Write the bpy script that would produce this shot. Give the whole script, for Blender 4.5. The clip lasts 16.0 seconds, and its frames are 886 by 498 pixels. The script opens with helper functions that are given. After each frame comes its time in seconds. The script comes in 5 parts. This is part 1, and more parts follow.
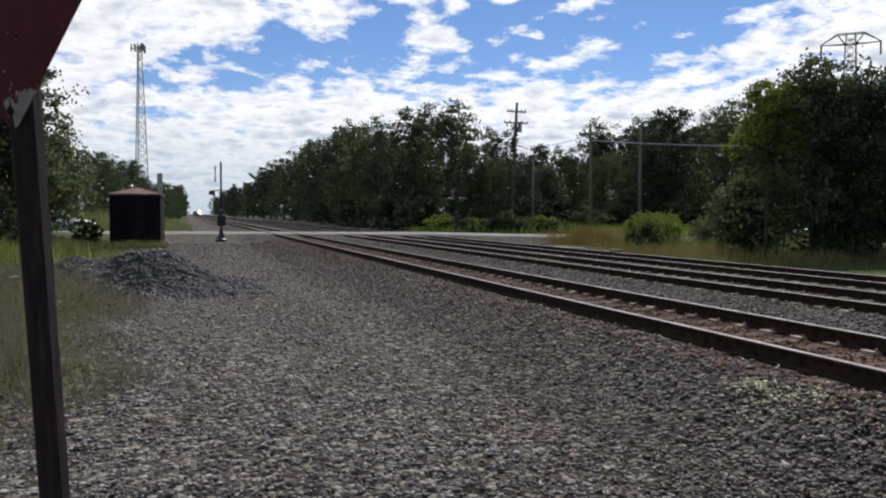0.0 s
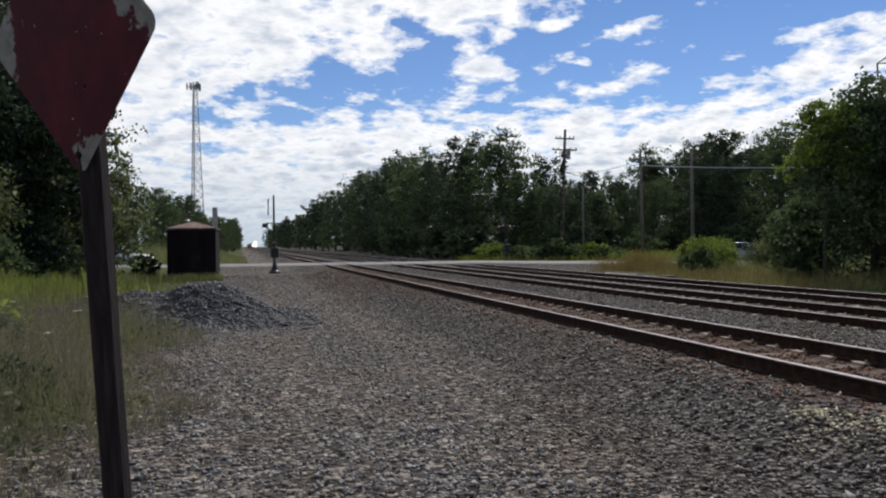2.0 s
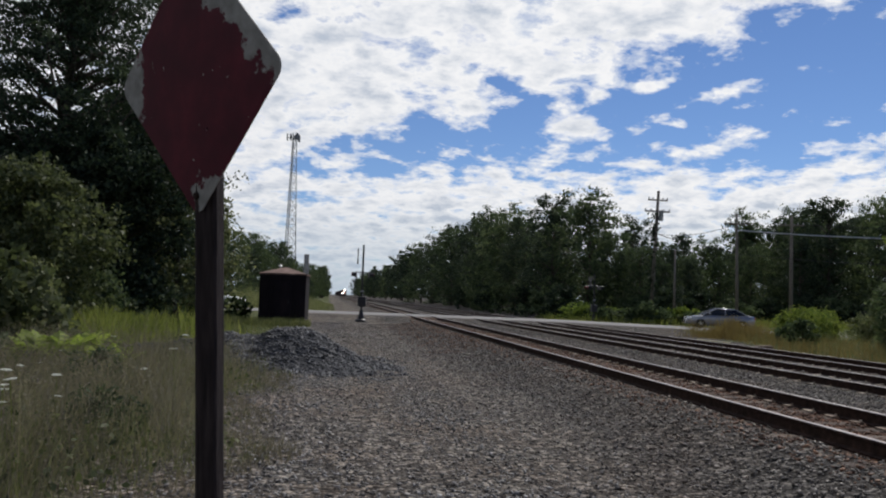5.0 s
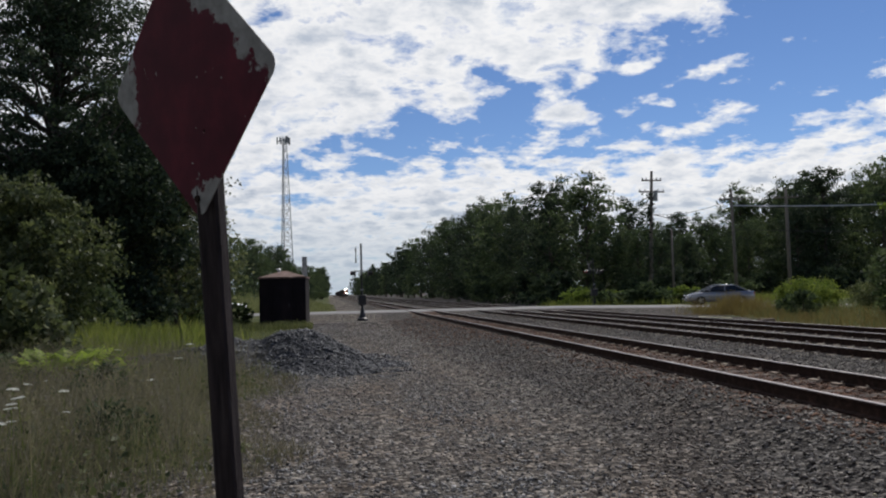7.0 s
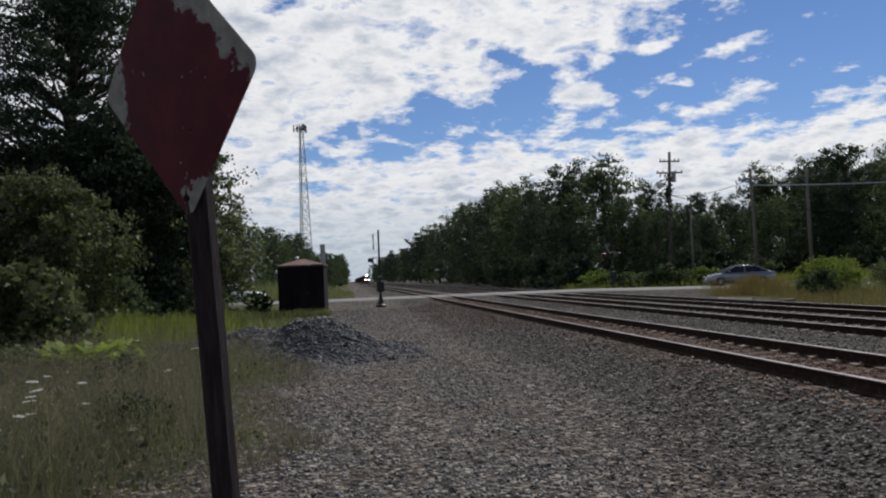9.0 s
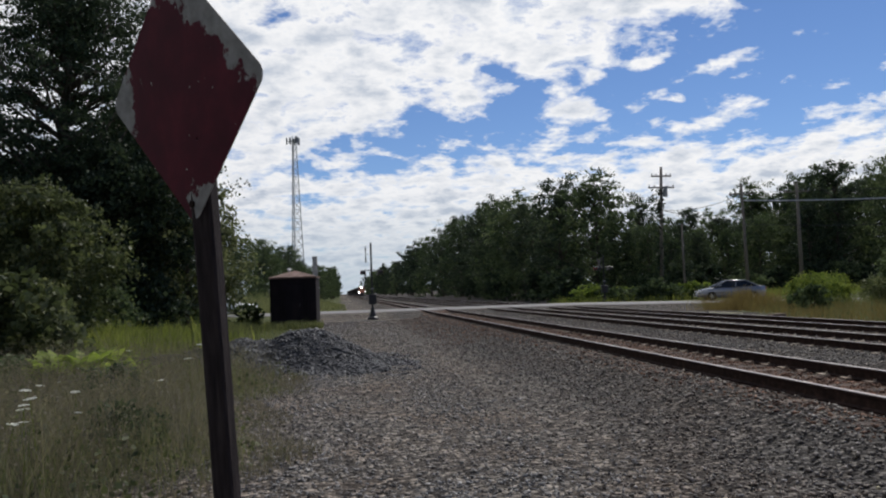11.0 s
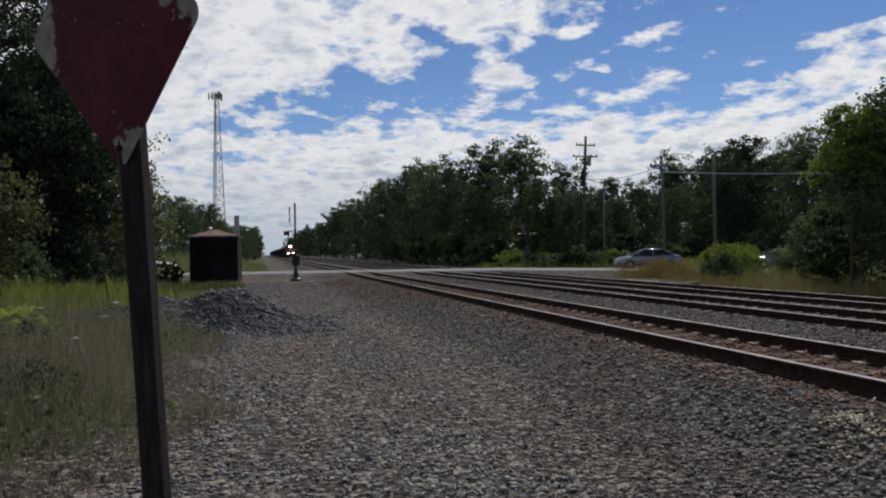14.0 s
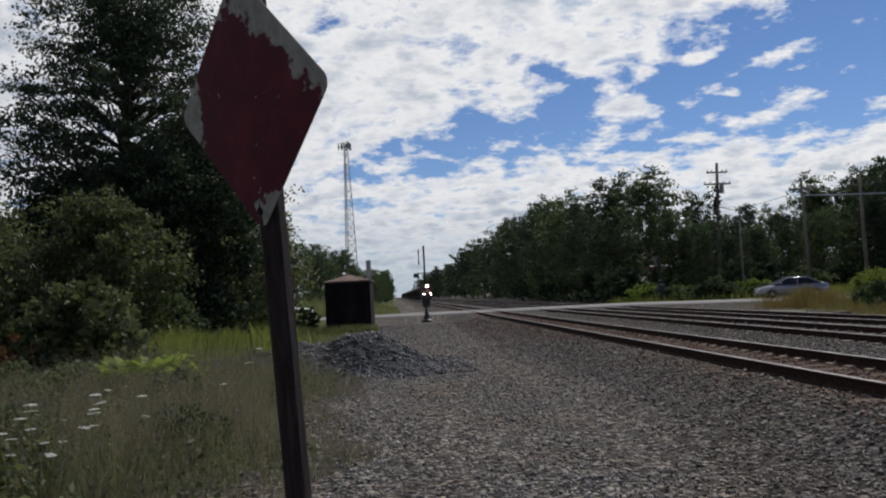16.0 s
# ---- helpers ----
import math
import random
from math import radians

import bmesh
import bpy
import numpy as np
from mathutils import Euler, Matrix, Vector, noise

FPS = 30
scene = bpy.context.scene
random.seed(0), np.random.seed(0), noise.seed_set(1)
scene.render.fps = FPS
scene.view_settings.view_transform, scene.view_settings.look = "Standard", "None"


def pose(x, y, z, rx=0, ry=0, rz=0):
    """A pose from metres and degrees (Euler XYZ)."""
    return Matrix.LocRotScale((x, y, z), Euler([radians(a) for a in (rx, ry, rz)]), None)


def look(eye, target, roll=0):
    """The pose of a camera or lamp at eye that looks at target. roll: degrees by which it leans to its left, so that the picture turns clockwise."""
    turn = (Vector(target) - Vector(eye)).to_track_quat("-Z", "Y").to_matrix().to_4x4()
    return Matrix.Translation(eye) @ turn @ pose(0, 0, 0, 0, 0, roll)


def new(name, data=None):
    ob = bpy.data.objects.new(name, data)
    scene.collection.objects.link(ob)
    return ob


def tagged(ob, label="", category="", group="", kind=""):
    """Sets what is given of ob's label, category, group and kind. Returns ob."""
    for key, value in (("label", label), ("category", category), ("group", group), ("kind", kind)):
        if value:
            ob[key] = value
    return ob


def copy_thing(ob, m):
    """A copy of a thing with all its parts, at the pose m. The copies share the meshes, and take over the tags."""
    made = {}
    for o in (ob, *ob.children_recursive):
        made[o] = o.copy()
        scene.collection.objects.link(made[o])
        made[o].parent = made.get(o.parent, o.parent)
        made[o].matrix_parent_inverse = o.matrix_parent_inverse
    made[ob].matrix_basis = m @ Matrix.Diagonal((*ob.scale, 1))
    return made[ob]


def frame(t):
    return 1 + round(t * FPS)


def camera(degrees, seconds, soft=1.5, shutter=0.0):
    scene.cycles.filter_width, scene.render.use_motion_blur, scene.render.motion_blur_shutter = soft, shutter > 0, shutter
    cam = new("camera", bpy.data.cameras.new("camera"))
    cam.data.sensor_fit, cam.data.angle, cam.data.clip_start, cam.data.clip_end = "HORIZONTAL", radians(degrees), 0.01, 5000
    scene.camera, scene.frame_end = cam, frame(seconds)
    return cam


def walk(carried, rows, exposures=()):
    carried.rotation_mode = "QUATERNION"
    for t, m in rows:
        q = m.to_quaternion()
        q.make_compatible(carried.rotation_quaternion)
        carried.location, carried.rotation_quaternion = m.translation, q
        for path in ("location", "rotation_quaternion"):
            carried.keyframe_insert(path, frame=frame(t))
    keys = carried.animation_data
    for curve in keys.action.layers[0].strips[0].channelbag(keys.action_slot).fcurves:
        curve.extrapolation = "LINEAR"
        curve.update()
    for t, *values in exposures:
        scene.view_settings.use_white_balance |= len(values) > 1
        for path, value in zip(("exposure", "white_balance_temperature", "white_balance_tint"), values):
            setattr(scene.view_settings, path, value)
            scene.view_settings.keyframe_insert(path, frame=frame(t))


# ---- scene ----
# Axes: y runs along the railway, x across it to the far side, z up from the service road.
cam = camera(57.5, 16.0, 2.1)
ROWS = [
    (0.0, 0.000, 0.000, 1.650, -17.18, -2.42, -0.23), (0.5, 0.013, -0.032, 1.651, -15.45, -1.63, -1.06),
    (1.0, 0.023, -0.066, 1.643, -13.24, -0.49, 0.44), (1.5, 0.012, -0.051, 1.651, -13.40, -0.48, 0.57),
    (2.0, -0.003, -0.044, 1.657, -13.64, -0.37, 0.78), (2.5, -0.026, -0.044, 1.643, -13.62, -0.70, 1.32),
    (3.0, -0.009, 0.000, 1.662, -12.69, 1.36, 1.67), (3.5, -0.020, 0.041, 1.661, -8.89, 0.45, -0.69),
    (4.0, -0.020, 0.052, 1.662, -8.24, 0.98, -1.53), (4.5, -0.030, 0.031, 1.661, -6.58, 2.56, -3.26),
    (4.7, -0.044, 0.046, 1.660, -7.16, 3.36, -2.93), (5.75, -0.055, 0.047, 1.648, -7.20, 3.40, 0.00),
    (6.8, -0.058, 0.043, 1.635, -7.26, 3.13, 2.11), (7.0, -0.069, 0.048, 1.643, -7.64, 3.02, 1.56),
    (7.5, -0.059, 0.039, 1.643, -8.04, 3.70, 1.53), (8.0, -0.027, 0.003, 1.652, -4.55, 3.03, 1.34),
    (8.5, 0.027, 0.034, 1.653, -5.79, 2.56, 2.25), (9.0, 0.003, 0.035, 1.662, -6.29, 2.01, 2.50),
    (9.2, -0.010, 0.010, 1.652, -5.73, 1.74, 1.54), (10.25, -0.015, -0.010, 1.645, -6.30, 2.60, 1.90),
    (11.3, -0.019, -0.028, 1.638, -6.94, 3.44, 2.21), (11.5, -0.013, -0.027, 1.628, -5.08, 4.99, 3.03),
    (12.0, -0.037, -0.023, 1.638, -8.42, 4.31, 2.04), (12.5, -0.041, -0.014, 1.643, -9.02, 5.56, 3.64),
    (13.0, -0.044, -0.010, 1.632, -8.45, 2.51, 4.16), (13.5, -0.053, 0.012, 1.631, -13.63, 2.93, 2.62),
    (14.0, -0.050, 0.006, 1.624, -12.24, 0.20, 0.93), (14.5, -0.041, -0.006, 1.636, -10.58, 5.45, 9.00),
    (15.0, -0.047, 0.041, 1.642, -8.06, 4.13, 4.61), (15.5, -0.023, -0.013, 1.646, -7.46, 3.00, 5.78),
    (16.0, -0.047, -0.036, 1.644, -3.11, 3.24, 2.99),
]
TURN = -0.4
walk(cam, [(t, pose(0, 0, 0, 0, 0, TURN) @ pose(x, y, z, 90 + pitch, roll, yaw)) for t, x, y, z, yaw, pitch, roll in ROWS],
     ((0.0, 0.08), (1.0, -0.06), (2.0, 0.02), (3.5, -0.12), (7.0, -0.16), (9.0, -0.22), (11.5, -0.10), (12.5, -0.40), (13.0, -0.42), (14.0, -0.32), (14.5, -0.16), (15.0, -0.34), (16.0, -0.28)))

# ---- sky, clouds and sun ----
SUN_HEIGHT, SUN_SIDE = 50.0, 38.0  # degrees above the horizon; degrees to the right of the railway


def node(tree, kind, x=0, y=0, **values):
    n = tree.nodes.new(kind)
    for key, value in values.items():
        if key in n.inputs:
            n.inputs[key].default_value = value
    return n


def math_node(tree, op, a, b=None, c=None, clamp=False):
    n = tree.nodes.new("ShaderNodeMath")
    n.operation, n.use_clamp = op, clamp
    for i, v in enumerate((a, b, c)):
        if v is None:
            continue
        if isinstance(v, (int, float)):
            n.inputs[i].default_value = v
        else:
            tree.links.new(v, n.inputs[i])
    return n.outputs[0]


def noise_node(tree, vector, scale, detail=4.0, rough=0.55, distortion=0.0):
    n = tree.nodes.new("ShaderNodeTexNoise")
    n.inputs["Scale"].default_value, n.inputs["Detail"].default_value = scale, detail
    n.inputs["Roughness"].default_value, n.inputs["Distortion"].default_value = rough, distortion
    if vector is not None:
        tree.links.new(vector, n.inputs["Vector"])
    return n.outputs["Fac"]


def ramp_node(tree, fac, stops):
    n = tree.nodes.new("ShaderNodeValToRGB")
    while len(n.color_ramp.elements) < len(stops):
        n.color_ramp.elements.new(0.5)
    for e, (at, col) in zip(n.color_ramp.elements, stops):
        e.position, e.color = at, (*col, 1) if len(col) == 3 else col
    if fac is not None:
        tree.links.new(fac, n.inputs[0])
    return n.outputs[0]


def mix_node(tree, fac, a, b, blend="MIX"):
    n = tree.nodes.new("ShaderNodeMix")
    n.data_type, n.blend_type = "RGBA", blend
    for i, v in ((0, fac), (6, a), (7, b)):
        if isinstance(v, (int, float)):
            n.inputs[i].default_value = v
        elif isinstance(v, tuple):
            n.inputs[i].default_value = (*v, 1)
        else:
            tree.links.new(v, n.inputs[i])
    return n.outputs[2]


def make_world():
    world = bpy.data.worlds.new("sky")
    scene.world = world
    world.use_nodes = True
    t = world.node_tree
    t.nodes.clear()
    out = t.nodes.new("ShaderNodeOutputWorld")
    back = t.nodes.new("ShaderNodeBackground")
    back.inputs["Strength"].default_value = 0.1
    sky = t.nodes.new("ShaderNodeTexSky")
    sky.sky_type, sky.sun_disc = "NISHITA", False
    sky.sun_elevation, sky.sun_rotation = radians(SUN_HEIGHT), radians(SUN_SIDE)
    sky.air_density, sky.dust_density, sky.ozone_density, sky.altitude = 1.0, 0.0, 3.5, 800
    coord = t.nodes.new("ShaderNodeTexCoord").outputs["Generated"]
    sep = t.nodes.new("ShaderNodeSeparateXYZ")
    t.links.new(coord, sep.inputs[0])
    dx, dy, dz = sep.outputs
    up = math_node(t, "ADD", math_node(t, "MAXIMUM", dz, 0.0), 0.24)
    # the cloud layer as a flat sheet high above
    px, py = math_node(t, "DIVIDE", dx, up), math_node(t, "DIVIDE", dy, up)
    flat = t.nodes.new("ShaderNodeCombineXYZ")
    t.links.new(px, flat.inputs[0]), t.links.new(py, flat.inputs[1])
    cloudlets = noise_node(t, flat.outputs[0], 7.0, 10.0, 0.63, 0.12)
    banks = noise_node(t, flat.outputs[0], 1.9, 3.0, 0.5)
    az = math_node(t, "MULTIPLY", math_node(t, "ARCTAN2", dx, dy), 57.3)
    el = math_node(t, "MULTIPLY", math_node(t, "ARCSINE", dz), 57.3)

    def patch(az0, el0, wide, high, slope=0.0):
        """A soft spot of the sky, 1 in its middle; degrees."""
        u = math_node(t, "SUBTRACT", az, az0)
        v = math_node(t, "SUBTRACT", math_node(t, "SUBTRACT", el, el0), math_node(t, "MULTIPLY", u, slope))
        u, v = math_node(t, "DIVIDE", u, wide), math_node(t, "DIVIDE", v, high)
        return math_node(t, "EXPONENT", math_node(t, "MULTIPLY", math_node(t, "ADD", math_node(t, "MULTIPLY", u, u), math_node(t, "MULTIPLY", v, v)), -1.0))

    # a wedge of clear blue that widens to the right, between the high cloud field and a low bank
    # past 43 degrees the wedge is opened wide to keep the fill light low
    beyond = math_node(t, "MULTIPLY", math_node(t, "MAXIMUM", math_node(t, "SUBTRACT", az, 43.0), 0.0), 1.5)
    roof = math_node(t, "ADD", math_node(t, "MULTIPLY_ADD", az, 0.33, 9.8), beyond)
    sill = math_node(t, "MAXIMUM", math_node(t, "MULTIPLY_ADD", math_node(t, "MINIMUM", az, 47.0), 0.375, -2.4), 9.1)
    inside = math_node(t, "MINIMUM", math_node(t, "SUBTRACT", roof, el), math_node(t, "SUBTRACT", el, sill))
    inside = math_node(t, "MAXIMUM", math_node(t, "MINIMUM", math_node(t, "MULTIPLY", inside, 0.6), 1.5), -1.0)
    cover = math_node(t, "MULTIPLY_ADD", inside, -0.135, 0.035)
    for az0, el0, wide, high, slope, more in ((16.6, 12.4, 2.3, 1.3, 0.0, 0.30), (18.6, 14.6, 1.1, 0.9, 0.4, 0.20), (28.4, 11.9, 2.0, 0.6, 0.1, 0.21), (26.0, 10.6, 2.0, 0.6, 0.2, 0.18),
                                              (24.2, 12.4, 0.7, 0.35, 0.0, 0.22), (26.5, 14.3, 3.8, 0.5, 0.22, 0.14), (34.5, 12.2, 4.0, 0.5, 0.2, 0.14), (22.0, 14.9, 0.8, 0.4, 0.0, 0.2),
                                              (1.6, 11.2, 2.6, 0.7, 0.0, -0.15), (7.0, 11.9, 3.0, 0.6, 0.0, -0.08), (2.0, 8.7, 2.4, 0.9, 0.0, -0.13), (13.0, 15.6, 3.0, 0.5, 0.25, -0.13), (8.0, 17.5, 2.0, 0.6, 0.3, -0.12)):
        cover = math_node(t, "MULTIPLY_ADD", patch(az0, el0, wide, high, slope), more, cover)
    # thinner cloud overhead, out of view, added to hold down the sky's fill light
    cover = math_node(t, "MULTIPLY_ADD", math_node(t, "MULTIPLY_ADD", el, 0.1, -2.6, True), -0.16, cover)
    amount = math_node(t, "ADD", math_node(t, "ADD", math_node(t, "MULTIPLY_ADD", math_node(t, "SUBTRACT", cloudlets, 0.5), 1.15, 0.5), math_node(t, "MULTIPLY", math_node(t, "SUBTRACT", banks, 0.5), 0.35)), cover)
    mask = ramp_node(t, amount, ((0.455, (0, 0, 0)), (0.52, (0.5, 0.5, 0.5)), (0.62, (1, 1, 1))))
    thick = math_node(t, "ADD", amount, math_node(t, "MULTIPLY", math_node(t, "SUBTRACT", noise_node(t, flat.outputs[0], 9.0, 5.0), 0.5), 0.85))
    cloud = ramp_node(t, thick, ((0.46, (8.0, 8.4, 9.1)), (0.60, (9.9, 9.9, 10.0)), (0.72, (8.5, 8.7, 9.1)), (0.92, (5.3, 5.9, 6.9))))
    # clouds are brightest towards the sun and grey away from it
    glow = t.nodes.new("ShaderNodeVectorMath")
    glow.operation = "DOT_PRODUCT"
    glow.inputs[1].default_value = (math.sin(radians(SUN_SIDE)) * math.cos(radians(SUN_HEIGHT)), math.cos(radians(SUN_SIDE)) * math.cos(radians(SUN_HEIGHT)), math.sin(radians(SUN_HEIGHT)))
    t.links.new(coord, glow.inputs[0])
    cloud = mix_node(t, 1.0, cloud, ramp_node(t, math_node(t, "MULTIPLY_ADD", glow.outputs["Value"], 0.5, 0.5), ((0.3, (0.36, 0.38, 0.41)), (0.74, (0.92, 0.93, 0.95)), (0.9, (1.04, 1.04, 1.04)))), "MULTIPLY")
    haze = mix_node(t, ramp_node(t, dz, ((0.0, (0.75, 0.75, 0.75)), (0.12, (0.0, 0.0, 0.0)))), mix_node(t, mask, mix_node(t, 1.0, sky.outputs[0], (0.68, 0.76, 0.93), "MULTIPLY"), cloud), (4.3, 5.3, 6.3))
    t.links.new(haze, back.inputs["Color"])
    t.links.new(back.outputs[0], out.inputs[0])


make_world()
sun = new("sun", bpy.data.lights.new("sun", "SUN"))
sun.data.energy, sun.data.angle, sun.data.color = 3.2, radians(0.53), (1.0, 0.95, 0.87)
_a, _s = radians(SUN_HEIGHT), radians(SUN_SIDE)
sun.matrix_basis = look((0, 0, 60), Vector((0, 0, 60)) - Vector((math.sin(_s) * math.cos(_a), math.cos(_s) * math.cos(_a), math.sin(_a))))


# ---- materials ----
def material(name, stops, scale, rough=0.8, metal=0.0, bump=0.3, bump_scale=None, island=False, obj_random=False, detail=6.0, spec=0.5, second=None, stretch=(1, 1, 1)):
    """A surface with two scales of colour variation and a fine relief."""
    m = bpy.data.materials.new(name)
    m.use_nodes = True
    t = m.node_tree
    bsdf = t.nodes["Principled BSDF"]
    geo = t.nodes.new("ShaderNodeTexCoord").outputs["Object"]
    mapping = t.nodes.new("ShaderNodeMapping")
    mapping.inputs["Scale"].default_value = stretch
    t.links.new(geo, mapping.inputs[0])
    geo = mapping.outputs[0]
    fine = noise_node(t, geo, scale, detail)
    fac = fine
    if island:
        fac = math_node(t, "ADD", math_node(t, "MULTIPLY", fine, 0.35), math_node(t, "MULTIPLY", t.nodes.new("ShaderNodeNewGeometry").outputs["Random Per Island"], 0.65))
    if obj_random:
        fac = math_node(t, "ADD", math_node(t, "MULTIPLY", fine, 0.55), math_node(t, "MULTIPLY", t.nodes.new("ShaderNodeObjectInfo").outputs["Random"], 0.45))
    col = ramp_node(t, fac, stops)
    if second:
        big = noise_node(t, geo, second[0], 3.0)
        col = mix_node(t, ramp_node(t, big, ((0.42, (0, 0, 0)), (0.62, (1, 1, 1)))), col, mix_node(t, 1.0, col, second[1], "MULTIPLY"))
    t.links.new(col, bsdf.inputs["Base Color"])
    bsdf.inputs["Roughness"].default_value, bsdf.inputs["Metallic"].default_value = rough, metal
    bsdf.inputs["Specular IOR Level"].default_value = spec
    if bump:
        b = t.nodes.new("ShaderNodeBump")
        b.inputs["Strength"].default_value, b.inputs["Distance"].default_value = bump, 0.02
        t.links.new(noise_node(t, geo, bump_scale or scale * 2, 5.0), b.inputs["Height"])
        t.links.new(b.outputs[0], bsdf.inputs["Normal"])
    return m


def leaf_material(name, stops, through_light=0.35, rough=0.6):
    """Leaves: gloss on the face and light that shines through."""
    m = bpy.data.materials.new(name)
    m.use_nodes = True
    t = m.node_tree
    bsdf, out = t.nodes["Principled BSDF"], t.nodes["Material Output"]
    rnd = math_node(t, "ADD", math_node(t, "MULTIPLY", t.nodes.new("ShaderNodeNewGeometry").outputs["Random Per Island"], 0.55),
                    math_node(t, "MULTIPLY", t.nodes.new("ShaderNodeObjectInfo").outputs["Random"], 0.25))
    clump = noise_node(t, t.nodes.new("ShaderNodeTexCoord").outputs["Object"], 0.7, 2.0)
    fac = math_node(t, "ADD", rnd, math_node(t, "MULTIPLY", math_node(t, "SUBTRACT", clump, 0.4), 0.9))
    col = ramp_node(t, fac, stops)
    t.links.new(col, bsdf.inputs["Base Color"])
    bsdf.inputs["Roughness"].default_value, bsdf.inputs["Specular IOR Level"].default_value = rough, 0.11
    tl = t.nodes.new("ShaderNodeBsdfTranslucent")
    t.links.new(mix_node(t, 1.0, col, (0.95, 1.0, 0.70), "MULTIPLY"), tl.inputs["Color"])
    mix = t.nodes.new("ShaderNodeMixShader")
    mix.inputs[0].default_value = through_light
    t.links.new(bsdf.outputs[0], mix.inputs[1]), t.links.new(tl.outputs[0], mix.inputs[2])
    t.links.new(mix.outputs[0], out.inputs["Surface"])
    return m


def glow_material(name, colour, strength):
    m = bpy.data.materials.new(name)
    m.use_nodes = True
    b = m.node_tree.nodes["Principled BSDF"]
    b.inputs["Base Color"].default_value = (*colour, 1)
    b.inputs["Emission Color"].default_value, b.inputs["Emission Strength"].default_value = (*colour, 1), strength
    return m


def ground_material():
    """Crushed stone on the service road and under the tracks, brown fines in drifts, grassy soil to both sides."""
    m = bpy.data.materials.new("crushed_stone_ground")
    m.use_nodes = True
    t = m.node_tree
    bsdf = t.nodes["Principled BSDF"]
    p = t.nodes.new("ShaderNodeTexCoord").outputs["Object"]
    sep = t.nodes.new("ShaderNodeSeparateXYZ")
    t.links.new(p, sep.inputs[0])
    vor = t.nodes.new("ShaderNodeTexVoronoi")
    vor.inputs["Scale"].default_value = 19.0
    vor.inputs["Randomness"].default_value = 1.0
    t.links.new(p, vor.inputs["Vector"])
    chip = t.nodes.new("ShaderNodeSeparateColor")
    t.links.new(vor.outputs["Color"], chip.inputs[0])
    # chip colours darkened to include the shade in the gaps between loose stones
    stone = ramp_node(t, chip.outputs[0], ((0.0, (0.008, 0.007, 0.007)), (0.35, (0.034, 0.031, 0.029)), (0.7, (0.080, 0.074, 0.068)), (1.0, (0.21, 0.196, 0.178))))
    drift = noise_node(t, p, 0.55, 5.0, 0.6)
    stone = mix_node(t, ramp_node(t, drift, ((0.44, (0, 0, 0)), (0.64, (0.8, 0.8, 0.8)))), stone, mix_node(t, 1.0, stone, (0.97, 0.86, 0.78), "MULTIPLY"))
    along = t.nodes.new("ShaderNodeMapping")
    along.inputs["Scale"].default_value = (1.0, 0.13, 1.0)
    t.links.new(p, along.inputs[0])
    wheel = noise_node(t, along.outputs[0], 0.75, 4.0)
    stone = mix_node(t, ramp_node(t, wheel, ((0.4, (0, 0, 0)), (0.6, (0.6, 0.6, 0.6)))), stone, mix_node(t, 1.0, stone, (1.25, 1.22, 1.18), "MULTIPLY"))
    dusty = math_node(t, "MULTIPLY_ADD", math_node(t, "ADD", sep.outputs[0], math_node(t, "MULTIPLY", drift, 1.5)), -0.9, 4.0, True)
    stone = mix_node(t, dusty, stone, mix_node(t, 1.0, stone, (1.6, 1.55, 1.48), "MULTIPLY"))
    # rust and oil between the rails of the near track
    between = math_node(t, "LESS_THAN", math_node(t, "ABSOLUTE", math_node(t, "SUBTRACT", sep.outputs[0], 6.2)), 0.95)
    rust = math_node(t, "MULTIPLY", between, ramp_node(t, noise_node(t, p, 1.3, 5.0), ((0.38, (0.2, 0.2, 0.2)), (0.6, (0.9, 0.9, 0.9)))))
    stone = mix_node(t, rust, stone, mix_node(t, 1.0, stone, (1.5, 0.72, 0.42), "MULTIPLY"))
    soil = ramp_node(t, noise_node(t, p, 2.2, 8.0, 0.65), ((0.3, (0.035, 0.045, 0.018)), (0.5, (0.07, 0.085, 0.03)), (0.7, (0.14, 0.13, 0.06))))
    ragged = math_node(t, "MULTIPLY", math_node(t, "SUBTRACT", noise_node(t, p, 0.5, 6.0), 0.5), 3.2)
    left = math_node(t, "ADD", math_node(t, "MULTIPLY", sep.outputs[0], -1.0), ragged)
    # the grass draws back from the far track towards the road, and comes closer to the line past it
    past = math_node(t, "MULTIPLY_ADD", sep.outputs[1], 0.25, -15.6, True)
    left = math_node(t, "MULTIPLY_ADD", past, 2.4, left)
    right = math_node(t, "SUBTRACT", math_node(t, "ADD", sep.outputs[0], ragged), math_node(t, "MULTIPLY", math_node(t, "MAXIMUM", math_node(t, "SUBTRACT", sep.outputs[1], 27.0), 0.0), 0.24))
    right = math_node(t, "MULTIPLY_ADD", past, 6.0, right)
    grassy = math_node(t, "MAXIMUM", math_node(t, "MULTIPLY_ADD", left, 1.2, -2.3, True), math_node(t, "MULTIPLY_ADD", right, 0.9, -15.2, True), None, True)
    t.links.new(mix_node(t, grassy, stone, soil), bsdf.inputs["Base Color"])
    bsdf.inputs["Roughness"].default_value, bsdf.inputs["Specular IOR Level"].default_value = 0.9, 0.1
    b = t.nodes.new("ShaderNodeBump")
    b.inputs["Strength"].default_value, b.inputs["Distance"].default_value = 1.0, 0.03
    t.links.new(math_node(t, "ADD", math_node(t, "MULTIPLY", vor.outputs["Distance"], -1.0), math_node(t, "MULTIPLY", chip.outputs[1], 0.6)), b.inputs["Height"])
    t.links.new(b.outputs[0], bsdf.inputs["Normal"])
    return m


